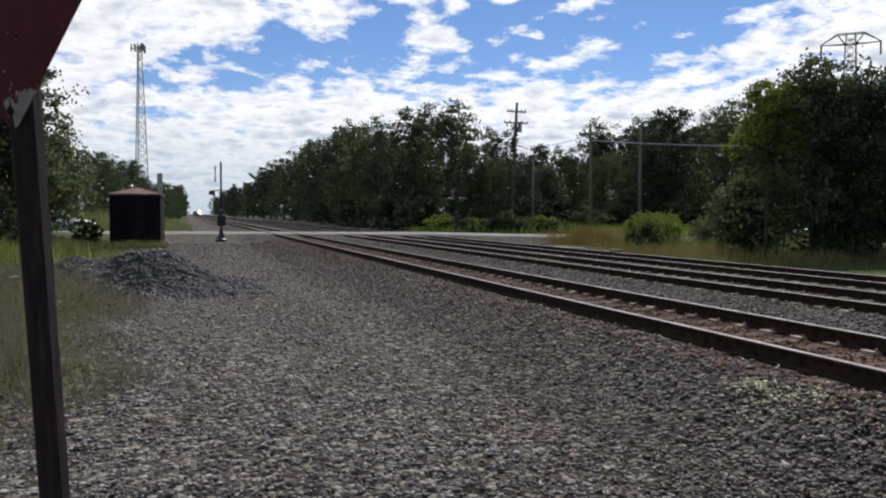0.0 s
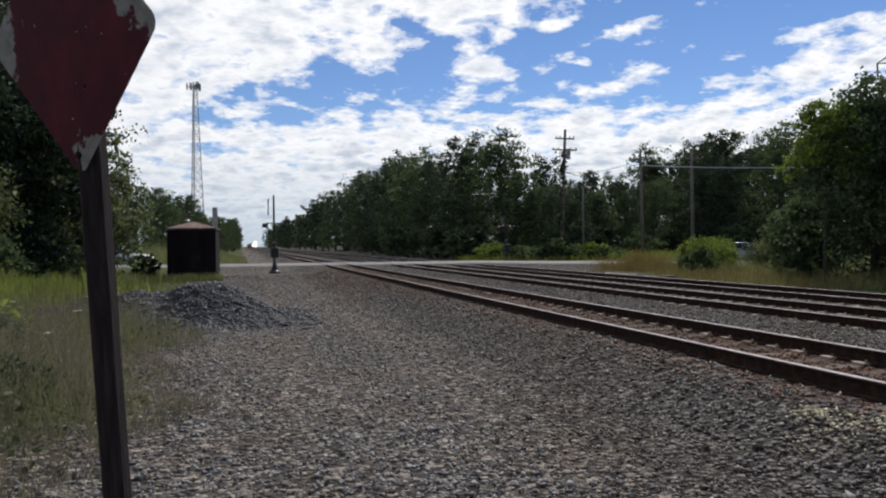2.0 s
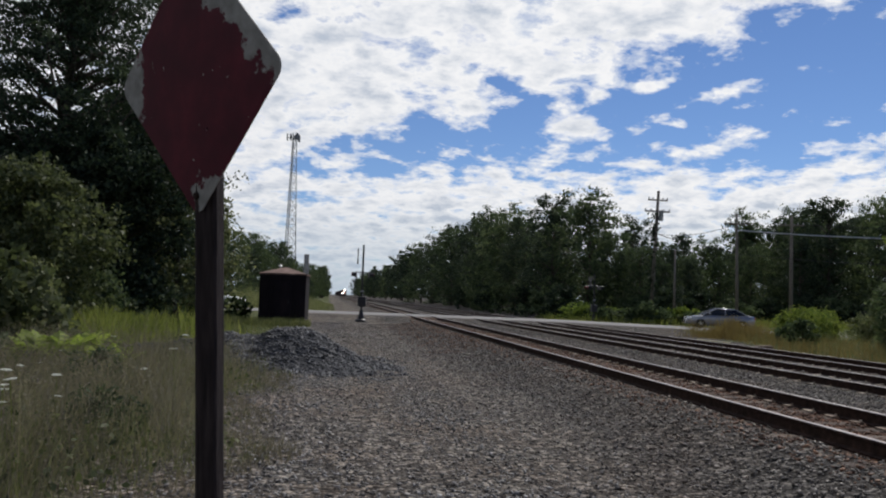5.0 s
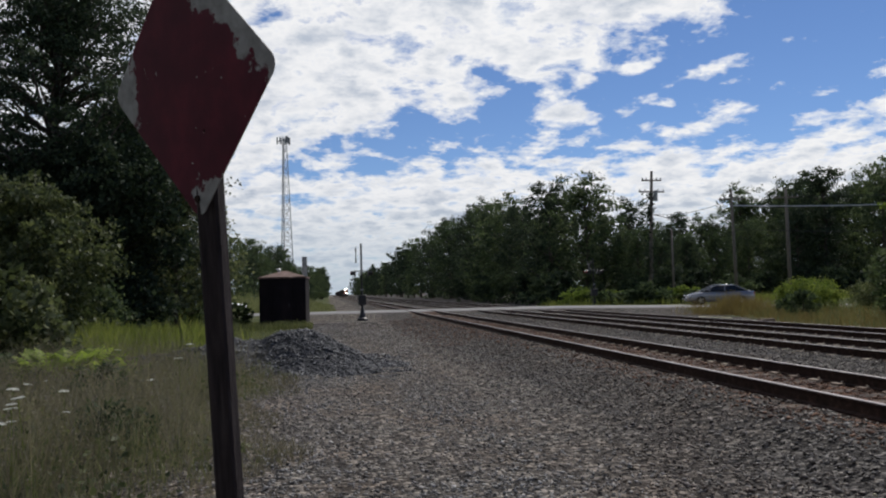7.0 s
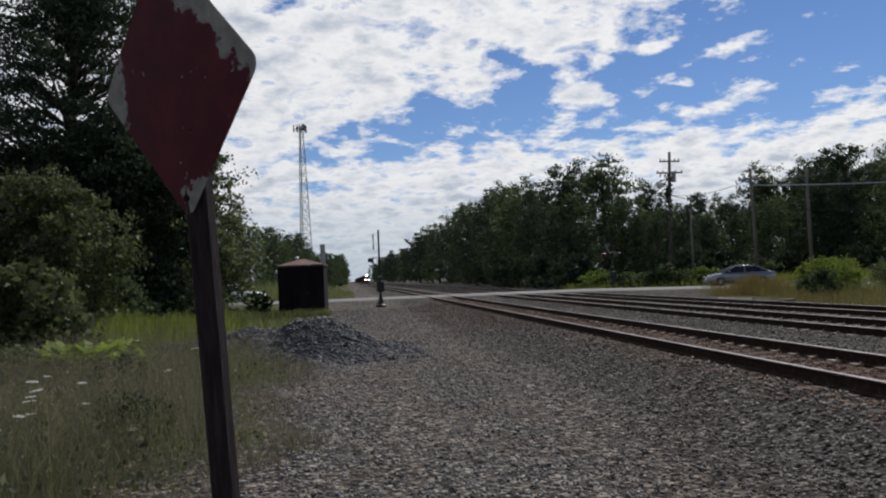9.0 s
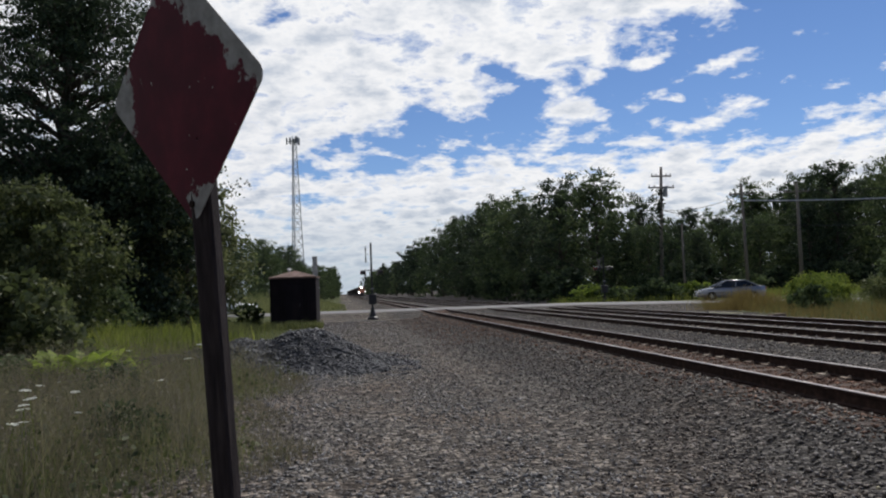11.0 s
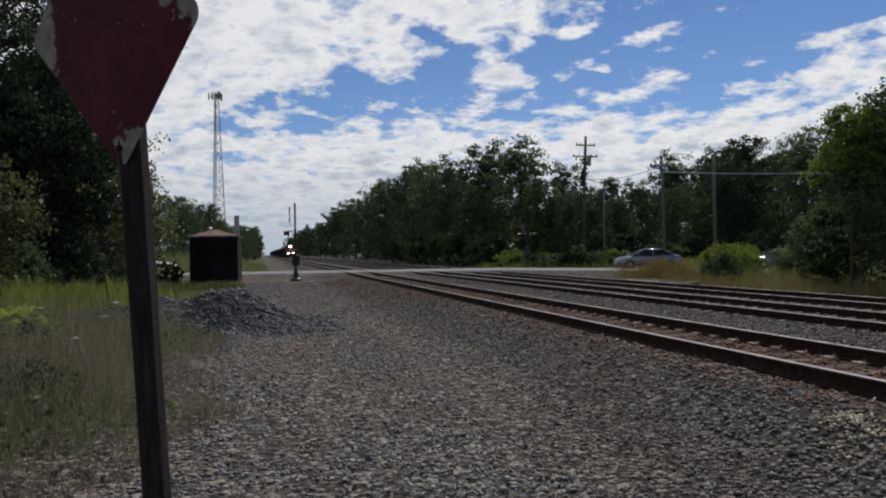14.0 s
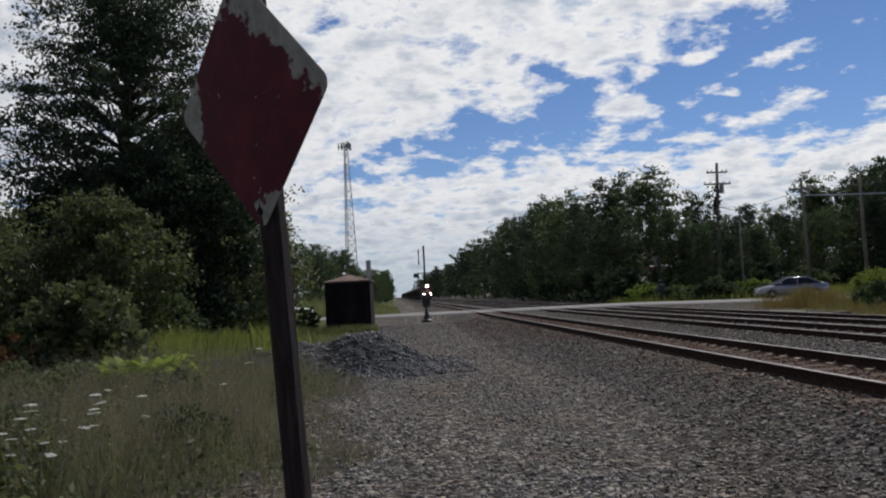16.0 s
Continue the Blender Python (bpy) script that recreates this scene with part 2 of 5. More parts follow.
GROUND = ground_material()
STONE = material("ballast_stone", ((0.05, (0.016, 0.014, 0.013)), (0.4, (0.072, 0.062, 0.055)), (0.7, (0.155, 0.134, 0.117)), (1.0, (0.36, 0.33, 0.29))), 30, 0.62, bump=0.15, island=True, second=(0.5, (0.94, 0.82, 0.74)))
ROAD_STONE = material("dusty_road_stone", ((0.05, (0.033, 0.032, 0.032)), (0.35, (0.131, 0.127, 0.123)), (0.7, (0.256, 0.248, 0.240)), (1.0, (0.54, 0.525, 0.50))), 30, 0.6, bump=0.15, island=True, second=(0.35, (0.98, 0.89, 0.83)))
RUSTY_STONE = material("rust_stained_stone", ((0.05, (0.040, 0.019, 0.012)), (0.4, (0.135, 0.066, 0.040)), (0.7, (0.22, 0.118, 0.070)), (1.0, (0.38, 0.25, 0.16))), 30, 0.8, bump=0.2, island=True, second=(0.9, (0.8, 0.8, 0.85)))
PILE_STONE = material("blue_grey_stone", ((0.05, (0.014, 0.015, 0.017)), (0.5, (0.056, 0.058, 0.064)), (0.8, (0.115, 0.117, 0.124)), (1.0, (0.25, 0.25, 0.255))), 30, 0.68, bump=0.2, island=True)
HEAP_FINES = material("dark_stone_fines", ((0.3, (0.022, 0.022, 0.024)), (0.5, (0.055, 0.055, 0.058)), (0.7, (0.11, 0.11, 0.113))), 22, 0.9, bump=0.6, bump_scale=30, spec=0.1)
PALE_STONE = material("pale_stone", ((0.1, (0.38, 0.33, 0.20)), (0.6, (0.62, 0.56, 0.38)), (1.0, (0.76, 0.71, 0.55))), 30, 0.85, bump=0.4, island=True)
ASPHALT = material("worn_asphalt", ((0.3, (0.16, 0.155, 0.15)), (0.5, (0.23, 0.22, 0.21)), (0.7, (0.30, 0.29, 0.275))), 6, 0.85, bump=0.3, bump_scale=60, second=(0.35, (0.8, 0.8, 0.82)))
RUST_STEEL = material("rusted_rail_steel", ((0.3, (0.016, 0.010, 0.008)), (0.55, (0.036, 0.021, 0.016)), (0.75, (0.075, 0.042, 0.03))), 9, 0.9, 0.0, 0.35, 70, spec=0.12)
RAIL_TOP = material("worn_rail_head", ((0.3, (0.15, 0.125, 0.12)), (0.6, (0.26, 0.235, 0.23)), (0.8, (0.38, 0.36, 0.36))), 2.5, 0.48, 0.75, 0.1, 60)
TIMBER = material("weathered_sleeper_timber", ((0.3, (0.034, 0.023, 0.017)), (0.5, (0.085, 0.058, 0.043)), (0.75, (0.175, 0.13, 0.10))), 7, 0.9, bump=0.6, bump_scale=40, obj_random=True, stretch=(1, 6, 6))
PLATE = material("rusty_tie_plate", ((0.3, (0.16, 0.11, 0.08)), (0.6, (0.32, 0.25, 0.19)), (0.8, (0.45, 0.38, 0.30))), 14, 0.8, 0.1, 0.3, island=True)
BARK = material("tree_bark", ((0.3, (0.03, 0.025, 0.02)), (0.55, (0.075, 0.062, 0.05)), (0.75, (0.14, 0.12, 0.10))), 4, 0.95, bump=0.8, bump_scale=14, stretch=(3, 3, 0.5))
POLE_WOOD = material("weathered_pole_timber", ((0.3, (0.085, 0.072, 0.06)), (0.55, (0.16, 0.14, 0.12)), (0.75, (0.24, 0.21, 0.185))), 5, 0.9, bump=0.5, bump_scale=25, stretch=(5, 5, 0.4))
POST_WOOD = material("dark_post_timber", ((0.3, (0.014, 0.010, 0.011)), (0.5, (0.030, 0.022, 0.022)), (0.7, (0.055, 0.042, 0.040))), 14, 0.85, bump=0.5, bump_scale=60, stretch=(5, 5, 0.5), spec=0.2)
DARK_METAL = material("dark_painted_metal", ((0.3, (0.012, 0.012, 0.014)), (0.6, (0.03, 0.03, 0.034)), (0.8, (0.055, 0.05, 0.05))), 5, 0.5, 0.2, 0.15, 40)
GREY_METAL = material("galvanised_steel", ((0.3, (0.22, 0.23, 0.24)), (0.6, (0.33, 0.34, 0.35)), (0.8, (0.45, 0.46, 0.47))), 3, 0.5, 0.5, 0.1, 40)
LATTICE = material("tower_steel", ((0.3, (0.16, 0.17, 0.18)), (0.6, (0.24, 0.25, 0.26)), (0.8, (0.33, 0.33, 0.34))), 1.5, 0.6, 0.3, 0.1, 20)
SHED_WALL = material("dark_brown_shed_paint", ((0.3, (0.010, 0.008, 0.010)), (0.55, (0.018, 0.013, 0.016)), (0.75, (0.032, 0.022, 0.022))), 2.5, 0.85, bump=0.2, bump_scale=20, stretch=(1, 1, 0.3), spec=0.2)
SHED_ROOF = material("rust_brown_roofing", ((0.3, (0.12, 0.07, 0.055)), (0.55, (0.20, 0.125, 0.10)), (0.75, (0.29, 0.20, 0.165))), 3.5, 0.85, bump=0.4, bump_scale=30, second=(0.9, (0.75, 0.72, 0.7)))
CONCRETE = material("weathered_concrete", ((0.3, (0.26, 0.25, 0.24)), (0.55, (0.36, 0.35, 0.33)), (0.75, (0.46, 0.45, 0.43))), 4, 0.9, bump=0.3, bump_scale=30)
WIRE = material("black_cable", ((0.3, (0.02, 0.02, 0.022)), (0.7, (0.05, 0.05, 0.05))), 3, 0.6, bump=0)
PALE_WIRE = material("sunlit_aluminium_cable", ((0.3, (0.42, 0.42, 0.43)), (0.7, (0.6, 0.6, 0.6))), 3, 0.4, 0.6, bump=0)
LEAF_DARK = leaf_material("deep_green_leaves", ((0.15, (0.019, 0.030, 0.020)), (0.5, (0.041, 0.060, 0.039)), (0.9, (0.090, 0.116, 0.072))), 0.33)
LEAF_MID = leaf_material("mid_green_leaves", ((0.15, (0.036, 0.054, 0.031)), (0.5, (0.082, 0.114, 0.062)), (0.9, (0.18, 0.215, 0.115))), 0.42)
LEAF_LIGHT = leaf_material("yellow_green_leaves", ((0.15, (0.08, 0.12, 0.03)), (0.5, (0.16, 0.21, 0.05)), (0.9, (0.29, 0.32, 0.085))), 0.5)
LEAF_SHRUB = leaf_material("olive_shrub_leaves", ((0.15, (0.052, 0.066, 0.032)), (0.5, (0.125, 0.144, 0.073)), (0.9, (0.28, 0.29, 0.165))), 0.40, 0.48)
LEAF_RUST = leaf_material("reddish_weed_leaves", ((0.15, (0.07, 0.035, 0.02)), (0.5, (0.13, 0.07, 0.035)), (0.9, (0.2, 0.1, 0.05))), 0.35)
LEAF_FERN = leaf_material("sunlit_fern_leaves", ((0.15, (0.16, 0.22, 0.05)), (0.5, (0.30, 0.37, 0.09)), (0.9, (0.46, 0.50, 0.15))), 0.5)
LEAF_WEED = leaf_material("bright_weed_leaves", ((0.15, (0.10, 0.13, 0.038)), (0.5, (0.20, 0.235, 0.065)), (0.9, (0.34, 0.35, 0.11))), 0.5)
GRASS_GREEN = leaf_material("wispy_green_grass", ((0.1, (0.09, 0.105, 0.052)), (0.5, (0.17, 0.185, 0.095)), (0.9, (0.29, 0.285, 0.16))), 0.45, 0.6)
GRASS_BROWN = leaf_material("seeding_brown_grass", ((0.1, (0.10, 0.085, 0.068)), (0.5, (0.18, 0.155, 0.122)), (0.9, (0.31, 0.275, 0.215))), 0.4, 0.6)
GRASS_TAN = leaf_material("dry_tan_grass", ((0.1, (0.14, 0.10, 0.045)), (0.5, (0.24, 0.18, 0.08)), (0.9, (0.36, 0.28, 0.13))), 0.35, 0.6)
PETAL = leaf_material("white_petals", ((0.2, (0.6, 0.6, 0.55)), (0.8, (0.82, 0.82, 0.78))), 0.3, 0.6)
CAR_SILVER = material("silver_car_paint", ((0.3, (0.25, 0.255, 0.27)), (0.7, (0.31, 0.315, 0.33))), 0.6, 0.22, 0.6, 0.0)
CAR_WHITE = material("white_car_paint", ((0.3, (0.74, 0.74, 0.73)), (0.7, (0.8, 0.8, 0.79))), 0.6, 0.3, 0.0, 0.0)
CAR_DARK = material("dark_grey_car_paint", ((0.3, (0.03, 0.032, 0.036)), (0.7, (0.05, 0.052, 0.058))), 0.6, 0.25, 0.3, 0.0)
CAR_GLASS = material("tinted_car_glass", ((0.3, (0.010, 0.012, 0.014)), (0.7, (0.016, 0.018, 0.02))), 0.6, 0.06, 0.0, 0.0)
TYRE = material("black_rubber", ((0.3, (0.014, 0.014, 0.014)), (0.7, (0.03, 0.03, 0.03))), 9, 0.9, bump=0.2)
CHROME = material("alloy_metal", ((0.3, (0.45, 0.45, 0.46)), (0.7, (0.6, 0.6, 0.6))), 3, 0.3, 0.9, 0.0)
LAMP_CLEAR = material("clear_lamp_lens", ((0.3, (0.6, 0.6, 0.6)), (0.7, (0.75, 0.75, 0.74))), 4, 0.1, 0.0, 0.0)
LAMP_RED = material("red_lamp_lens", ((0.3, (0.20, 0.012, 0.012)), (0.7, (0.30, 0.02, 0.02))), 4, 0.15, 0.0, 0.0)
LOCO_DARK = material("grimy_dark_locomotive_paint", ((0.3, (0.014, 0.015, 0.02)), (0.6, (0.03, 0.032, 0.04)), (0.8, (0.05, 0.045, 0.042))), 1.2, 0.6, 0.1, 0.1)
LOCO_NOSE = material("faded_red_brown_locomotive_paint", ((0.3, (0.10, 0.035, 0.025)), (0.6, (0.16, 0.055, 0.035)), (0.8, (0.21, 0.09, 0.06))), 1.6, 0.55, 0.0, 0.1)
WAGON_PAINT = material("grimy_wagon_paint", ((0.3, (0.02, 0.017, 0.016)), (0.6, (0.045, 0.034, 0.03)), (0.8, (0.075, 0.06, 0.052))), 1.2, 0.8, 0.1, 0.1, obj_random=True)
HEADLIGHT = glow_material("burning_headlight", (1.0, 0.93, 0.82), 60.0)


# ---- helpers for building ----
def mesh_from(name, bm, mats, smooth=False):
    me = bpy.data.meshes.new(name)
    bmesh.ops.recalc_face_normals(bm, faces=bm.faces[:])
    bm.to_mesh(me)
    bm.free()
    for m in mats if isinstance(mats, (list, tuple)) else [mats]:
        me.materials.append(m)
    if smooth:
        me.shade_smooth()
    return me


def part(name, bm, mat, parent, label="", smooth=False):
    """One mesh object under a thing or under a part."""
    ob = new(name, bm if isinstance(bm, bpy.types.Mesh) else mesh_from(name, bm, mat, smooth))
    ob.parent = parent
    if label:
        ob["label"] = label
    return ob


def thing(name, label, category, group="", kind="", at=None):
    ob = new(name)
    ob.empty_display_size = 0.2
    if at is not None:
        ob.matrix_basis = at
    return tagged(ob, label, category, group, kind)


def box(bm, x0, x1, y0, y1, z0, z1, bevel=0.0):
    m = Matrix.Translation(((x0 + x1) / 2, (y0 + y1) / 2, (z0 + z1) / 2)) @ Matrix.Diagonal((x1 - x0, y1 - y0, z1 - z0, 1))
    made = bmesh.ops.create_cube(bm, size=1.0, matrix=m)
    if bevel:
        es = list({e for v in made["verts"] for e in v.link_edges})
        bmesh.ops.bevel(bm, geom=es, offset=bevel, segments=1, affect="EDGES")
    return bm


def tube(bm, points, radii, seg=7, cap=True):
    """A round bar along points, with a radius at each."""
    points = [Vector(p) for p in points]
    rings = []
    for i, p in enumerate(points):
        d = (points[min(i + 1, len(points) - 1)] - points[max(i - 1, 0)]).normalized()
        side = d.orthogonal().normalized() if i == 0 else (side - side.dot(d) * d).normalized()
        other = d.cross(side)
        rings.append([bm.verts.new(p + radii[i] * (math.cos(a) * side + math.sin(a) * other)) for a in (2 * math.pi * k / seg for k in range(seg))])
    for a, b in zip(rings, rings[1:]):
        for k in range(seg):
            bm.faces.new((a[k], a[(k + 1) % seg], b[(k + 1) % seg], b[k]))
    if cap:
        bm.faces.new(rings[0][::-1])
        bm.faces.new(rings[-1])
    return bm


def loft(bm, rings, cap=True):
    rows = [[bm.verts.new(p) for p in r] for r in rings]
    n = len(rows[0])
    for a, b in zip(rows, rows[1:]):
        for k in range(n):
            bm.faces.new((a[k], a[(k + 1) % n], b[(k + 1) % n], b[k]))
    if cap:
        bm.faces.new(rows[0][::-1])
        bm.faces.new(rows[-1])
    return bm


def quads_mesh(name, corners, mat):
    """A mesh of loose four-cornered faces; corners is (n, 4, 3)."""
    n = len(corners)
    me = bpy.data.meshes.new(name)
    me.vertices.add(4 * n)
    me.vertices.foreach_set("co", np.ascontiguousarray(corners, dtype=np.float32).ravel())
    me.loops.add(4 * n)
    me.loops.foreach_set("vertex_index", np.arange(4 * n, dtype=np.int32))
    me.polygons.add(n)
    me.polygons.foreach_set("loop_start", np.arange(0, 4 * n, 4, dtype=np.int32))
    me.materials.append(mat)
    me.update(calc_edges=True)
    return me


def faces_mesh(name, verts, faces, mat):
    me = bpy.data.meshes.new(name)
    me.from_pydata(np.asarray(verts).tolist(), [], np.asarray(faces).tolist())
    me.materials.append(mat)
    return me


def leaf_corners(centres, rng, size, droop=0.35):
    """Pointed leaves of random lie round the given centres."""
    n = len(centres)
    along = rng.normal(size=(n, 3))
    along[:, 2] -= droop
    along /= np.linalg.norm(along, axis=1)[:, None]
    across = np.cross(along, rng.normal(size=(n, 3)))
    across /= np.linalg.norm(across, axis=1)[:, None]
    length = size * rng.uniform(0.6, 1.35, (n, 1))
    along, across = along * length / 2, across * length * 0.30
    return np.stack([centres - along, centres + across - along * 0.1, centres + along, centres - across - along * 0.1], axis=1)


# ---- ground, road ----
ROAD_DIR = Vector((0.970, -0.243))
ROAD_SIDE = Vector((0.243, 0.970))
ROAD_MID = Vector((11.0, 50.2)) + ROAD_SIDE * 6.6
ROAD_HALF = 3.5
RAIL_TOP_Z = 0.36
TRACKS = ((6.25, 0.02), (10.5, 0.0), (14.2, -0.05))


def road_distance(x, y):
    return abs((x - ROAD_MID.x) * ROAD_SIDE.x + (y - ROAD_MID.y) * ROAD_SIDE.y)


def road_drop(s):
    """The road falls gently beyond the far track."""
    return 0.018 * max(0.0, s - 4.0)


def lift(a, b, x):
    f = min(1.0, max(0.0, (x - a) / (b - a)))
    return f * f * (3 - 2 * f)


def ground_height(x, y):
    z = 0.198 * lift(3.7, 5.0, x) - 0.05 * lift(12.2, 13.3, x) - 0.18 * lift(15.4, 16.8, x) + 0.22 * lift(19, 30, x)
    z += 0.03 * noise.noise((x * 0.5, y * 0.5, 0.0)) * (1 - lift(4.2, 5.0, x) * (1 - lift(15.5, 17, x)))
    z += 0.10 * noise.noise((x * 0.13, y * 0.13, 4.0)) * (1 - lift(-3.5, -2.0, x))
    z += 0.012 * noise.noise((x * 2.1, y * 2.1, 9.0)) * lift(4.6, 5.2, x) * (1 - lift(15.0, 16.0, x))
    d = road_distance(x, y)
    near = 1 - lift(ROAD_HALF - 0.4, ROAD_HALF + 4.0, d)
    bed = 0.325 - road_drop((x - ROAD_MID.x) * ROAD_DIR.x + (y - ROAD_MID.y) * ROAD_DIR.y) if near > 0 else 0
    return z + (bed - z) * near


def steps(*runs):
    out = []
    for a, b, s in runs:
        out += list(np.arange(a, b, s))
    return out + [runs[-1][1]]


def make_ground():
    xs = steps((-2600, -300, 460), (-300, -40, 26), (-40, -8, 2.0), (-8, 18, 0.32), (18, 40, 1.6), (40, 300, 26), (300, 2600, 460))
    ys = steps((-300, -20, 40), (-20, 2, 2), (2, 24, 0.45), (24, 76, 0.8), (76, 300, 16), (300, 3000, 270))
    verts = [(x, y, ground_height(x, y)) for y in ys for x in xs]
    w = len(xs)
    faces = [(j * w + i, j * w + i + 1, (j + 1) * w + i + 1, (j + 1) * w + i) for j in range(len(ys) - 1) for i in range(w - 1)]
    me = faces_mesh("ground", verts, faces, GROUND)
    me.shade_smooth()
    tagged(new("ground", me), "grey crushed stone ground with grassy soil on both sides", "ground", kind="structure")


def make_road():
    bm = bmesh.new()
    rings = []
    for s in np.arange(-110, 131, 6.0):
        c = ROAD_MID + ROAD_DIR * float(s)
        row = []
        for o, z in ((-ROAD_HALF - 0.25, 0.25), (-ROAD_HALF, 0.345), (0, 0.352), (ROAD_HALF, 0.345), (ROAD_HALF + 0.25, 0.25)):
            p = c + ROAD_SIDE * o
            row.append((p.x, p.y, z - road_drop(float(s))))
        rings.append([bm.verts.new(p) for p in row])
    for a, b in zip(rings, rings[1:]):
        for k in range(4):
            bm.faces.new((a[k], b[k], b[k + 1], a[k + 1]))
    tagged(new("road", mesh_from("road", bm, ASPHALT)), "pale worn asphalt road crossing the tracks", "road", kind="structure")


make_ground()
make_road()


# ---- railway ----
def rail_mesh():
    profile = ((-0.075, 0), (0.075, 0), (0.075, 0.012), (0.012, 0.03), (0.010, 0.125), (0.036, 0.138), (0.036, 0.165), (0.028, 0.172),
               (-0.028, 0.172), (-0.036, 0.165), (-0.036, 0.138), (-0.010, 0.125), (-0.012, 0.03), (-0.075, 0.012))
    bm = bmesh.new()
    ys = [-40, 0, 10, 20, 40, 60, 100, 200, 400, 700, 1100]
    loft(bm, [[(x, y, z) for x, z in profile] for y in ys])
    bmesh.ops.recalc_face_normals(bm, faces=bm.faces[:])
    for f in bm.faces:
        c = f.calc_center_median()
        f.material_index = 1 if c.z > 0.163 and abs(f.normal.y) < 0.5 else 0
    return mesh_from("rail", bm, [RUST_STEEL, RAIL_TOP])


def sleeper_mesh():
    bm = bmesh.new()
    box(bm, -1.3, 1.3, -0.115, 0.115, -0.16, 0.0, 0.012)
    return mesh_from("sleeper", bm, TIMBER)


RAIL, SLEEPER = rail_mesh(), sleeper_mesh()


def make_track(x, dz, label, first, last):
    rng = np.random.default_rng(int(x * 10))
    track = thing("railway_track", label, "railway track", "tracks", at=pose(x, 0, RAIL_TOP_Z - 0.172 + dz))
    for side in (-0.7525, 0.7525):
        part("rail", RAIL, None, track).location = (side, 0, 0)
    plates, far = bmesh.new(), bmesh.new()
    for k, y in enumerate(np.arange(-6.0, 300.0, 0.53)):
        turn, slip = rng.normal(0, 0.9), rng.normal(0, 0.02)
        if first <= y <= last:
            s = part("sleeper", SLEEPER, None, track)
            s.matrix_basis = pose(slip, y, -0.004 + rng.normal(0, 0.004), 0, 0, turn)
        else:
            box(far, -1.3 + slip, 1.3 + slip, y - 0.115, y + 0.115, -0.12, -0.004)
        if y < 48:
            for side in (-0.7525, 0.7525):
                if side > 0 or x > 8:
                    box(plates, side - 0.18, side - 0.078, y - 0.09, y + 0.09, -0.003, 0.026)
                box(plates, side + 0.078, side + 0.18, y - 0.09, y + 0.09, -0.003, 0.026)
                for o in (-0.095, 0.095) if side > 0 or x > 8 else (0.095,):
                    box(plates, side + o - 0.012, side + o + 0.012, y - 0.06, y - 0.035, 0.02, 0.055)
    tagged(part("tie_plate", plates, PLATE, track, "rusty tie plates and spikes"), kind="stuff")
    tagged(part("far_sleeper", far, TIMBER, track), kind="stuff")


make_track(TRACKS[0][0], TRACKS[0][1], "rusty siding track on stained timber sleepers", -6, 46)
make_track(TRACKS[1][0], TRACKS[1][1], "main line track with bright worn rail heads", -6, 46)
make_track(TRACKS[2][0], TRACKS[2][1], "far main line track with bright rail heads", -6, 46)


def stones_mesh(name, xyz, size, rng, mat):
    """Broken stones: squashed, jagged eight-sided lumps."""
    base = np.array(((1, 0, 0), (-1, 0, 0), (0, 1, 0), (0, -1, 0), (0, 0, 1), (0, 0, -1)), float)
    n = len(xyz)
    v = base[None] * rng.uniform(0.55, 1.15, (n, 6, 1)) + rng.normal(0, 0.24, (n, 6, 3))
    v *= np.stack([rng.uniform(0.7, 1.3, n), rng.uniform(0.6, 1.1, n), rng.uniform(0.22, 0.70, n)], axis=1)[:, None, :]
    a, b = rng.uniform(0, 2 * np.pi, n), rng.normal(0, 0.5, n)
    ca, sa, cb, sb = np.cos(a), np.sin(a), np.cos(b), np.sin(b)
    x, y, z = v[..., 0], v[..., 1], v[..., 2]
    y, z = cb[:, None] * y - sb[:, None] * z, sb[:, None] * y + cb[:, None] * z
    x, y = ca[:, None] * x - sa[:, None] * y, sa[:, None] * x + ca[:, None] * y
    v = np.stack([x, y, z], axis=2) * size[:, None, None] + xyz[:, None, :]
    tri = np.array(((0, 2, 4), (2, 1, 4), (1, 3, 4), (3, 0, 4), (2, 0, 5), (1, 2, 5), (3, 1, 5), (0, 3, 5)))
    faces = (np.arange(n)[:, None, None] * 6 + tri[None]).reshape(-1, 3)
    me = bpy.data.meshes.new(name)
    me.vertices.add(6 * n)
    me.vertices.foreach_set("co", v.astype(np.float32).ravel())
    me.loops.add(len(faces) * 3)
    me.loops.foreach_set("vertex_index", faces.astype(np.int32).ravel())
    me.polygons.add(len(faces))
    me.polygons.foreach_set("loop_start", np.arange(0, len(faces) * 3, 3, dtype=np.int32))
    me.materials.append(mat)
    me.update(calc_edges=True)
    return me


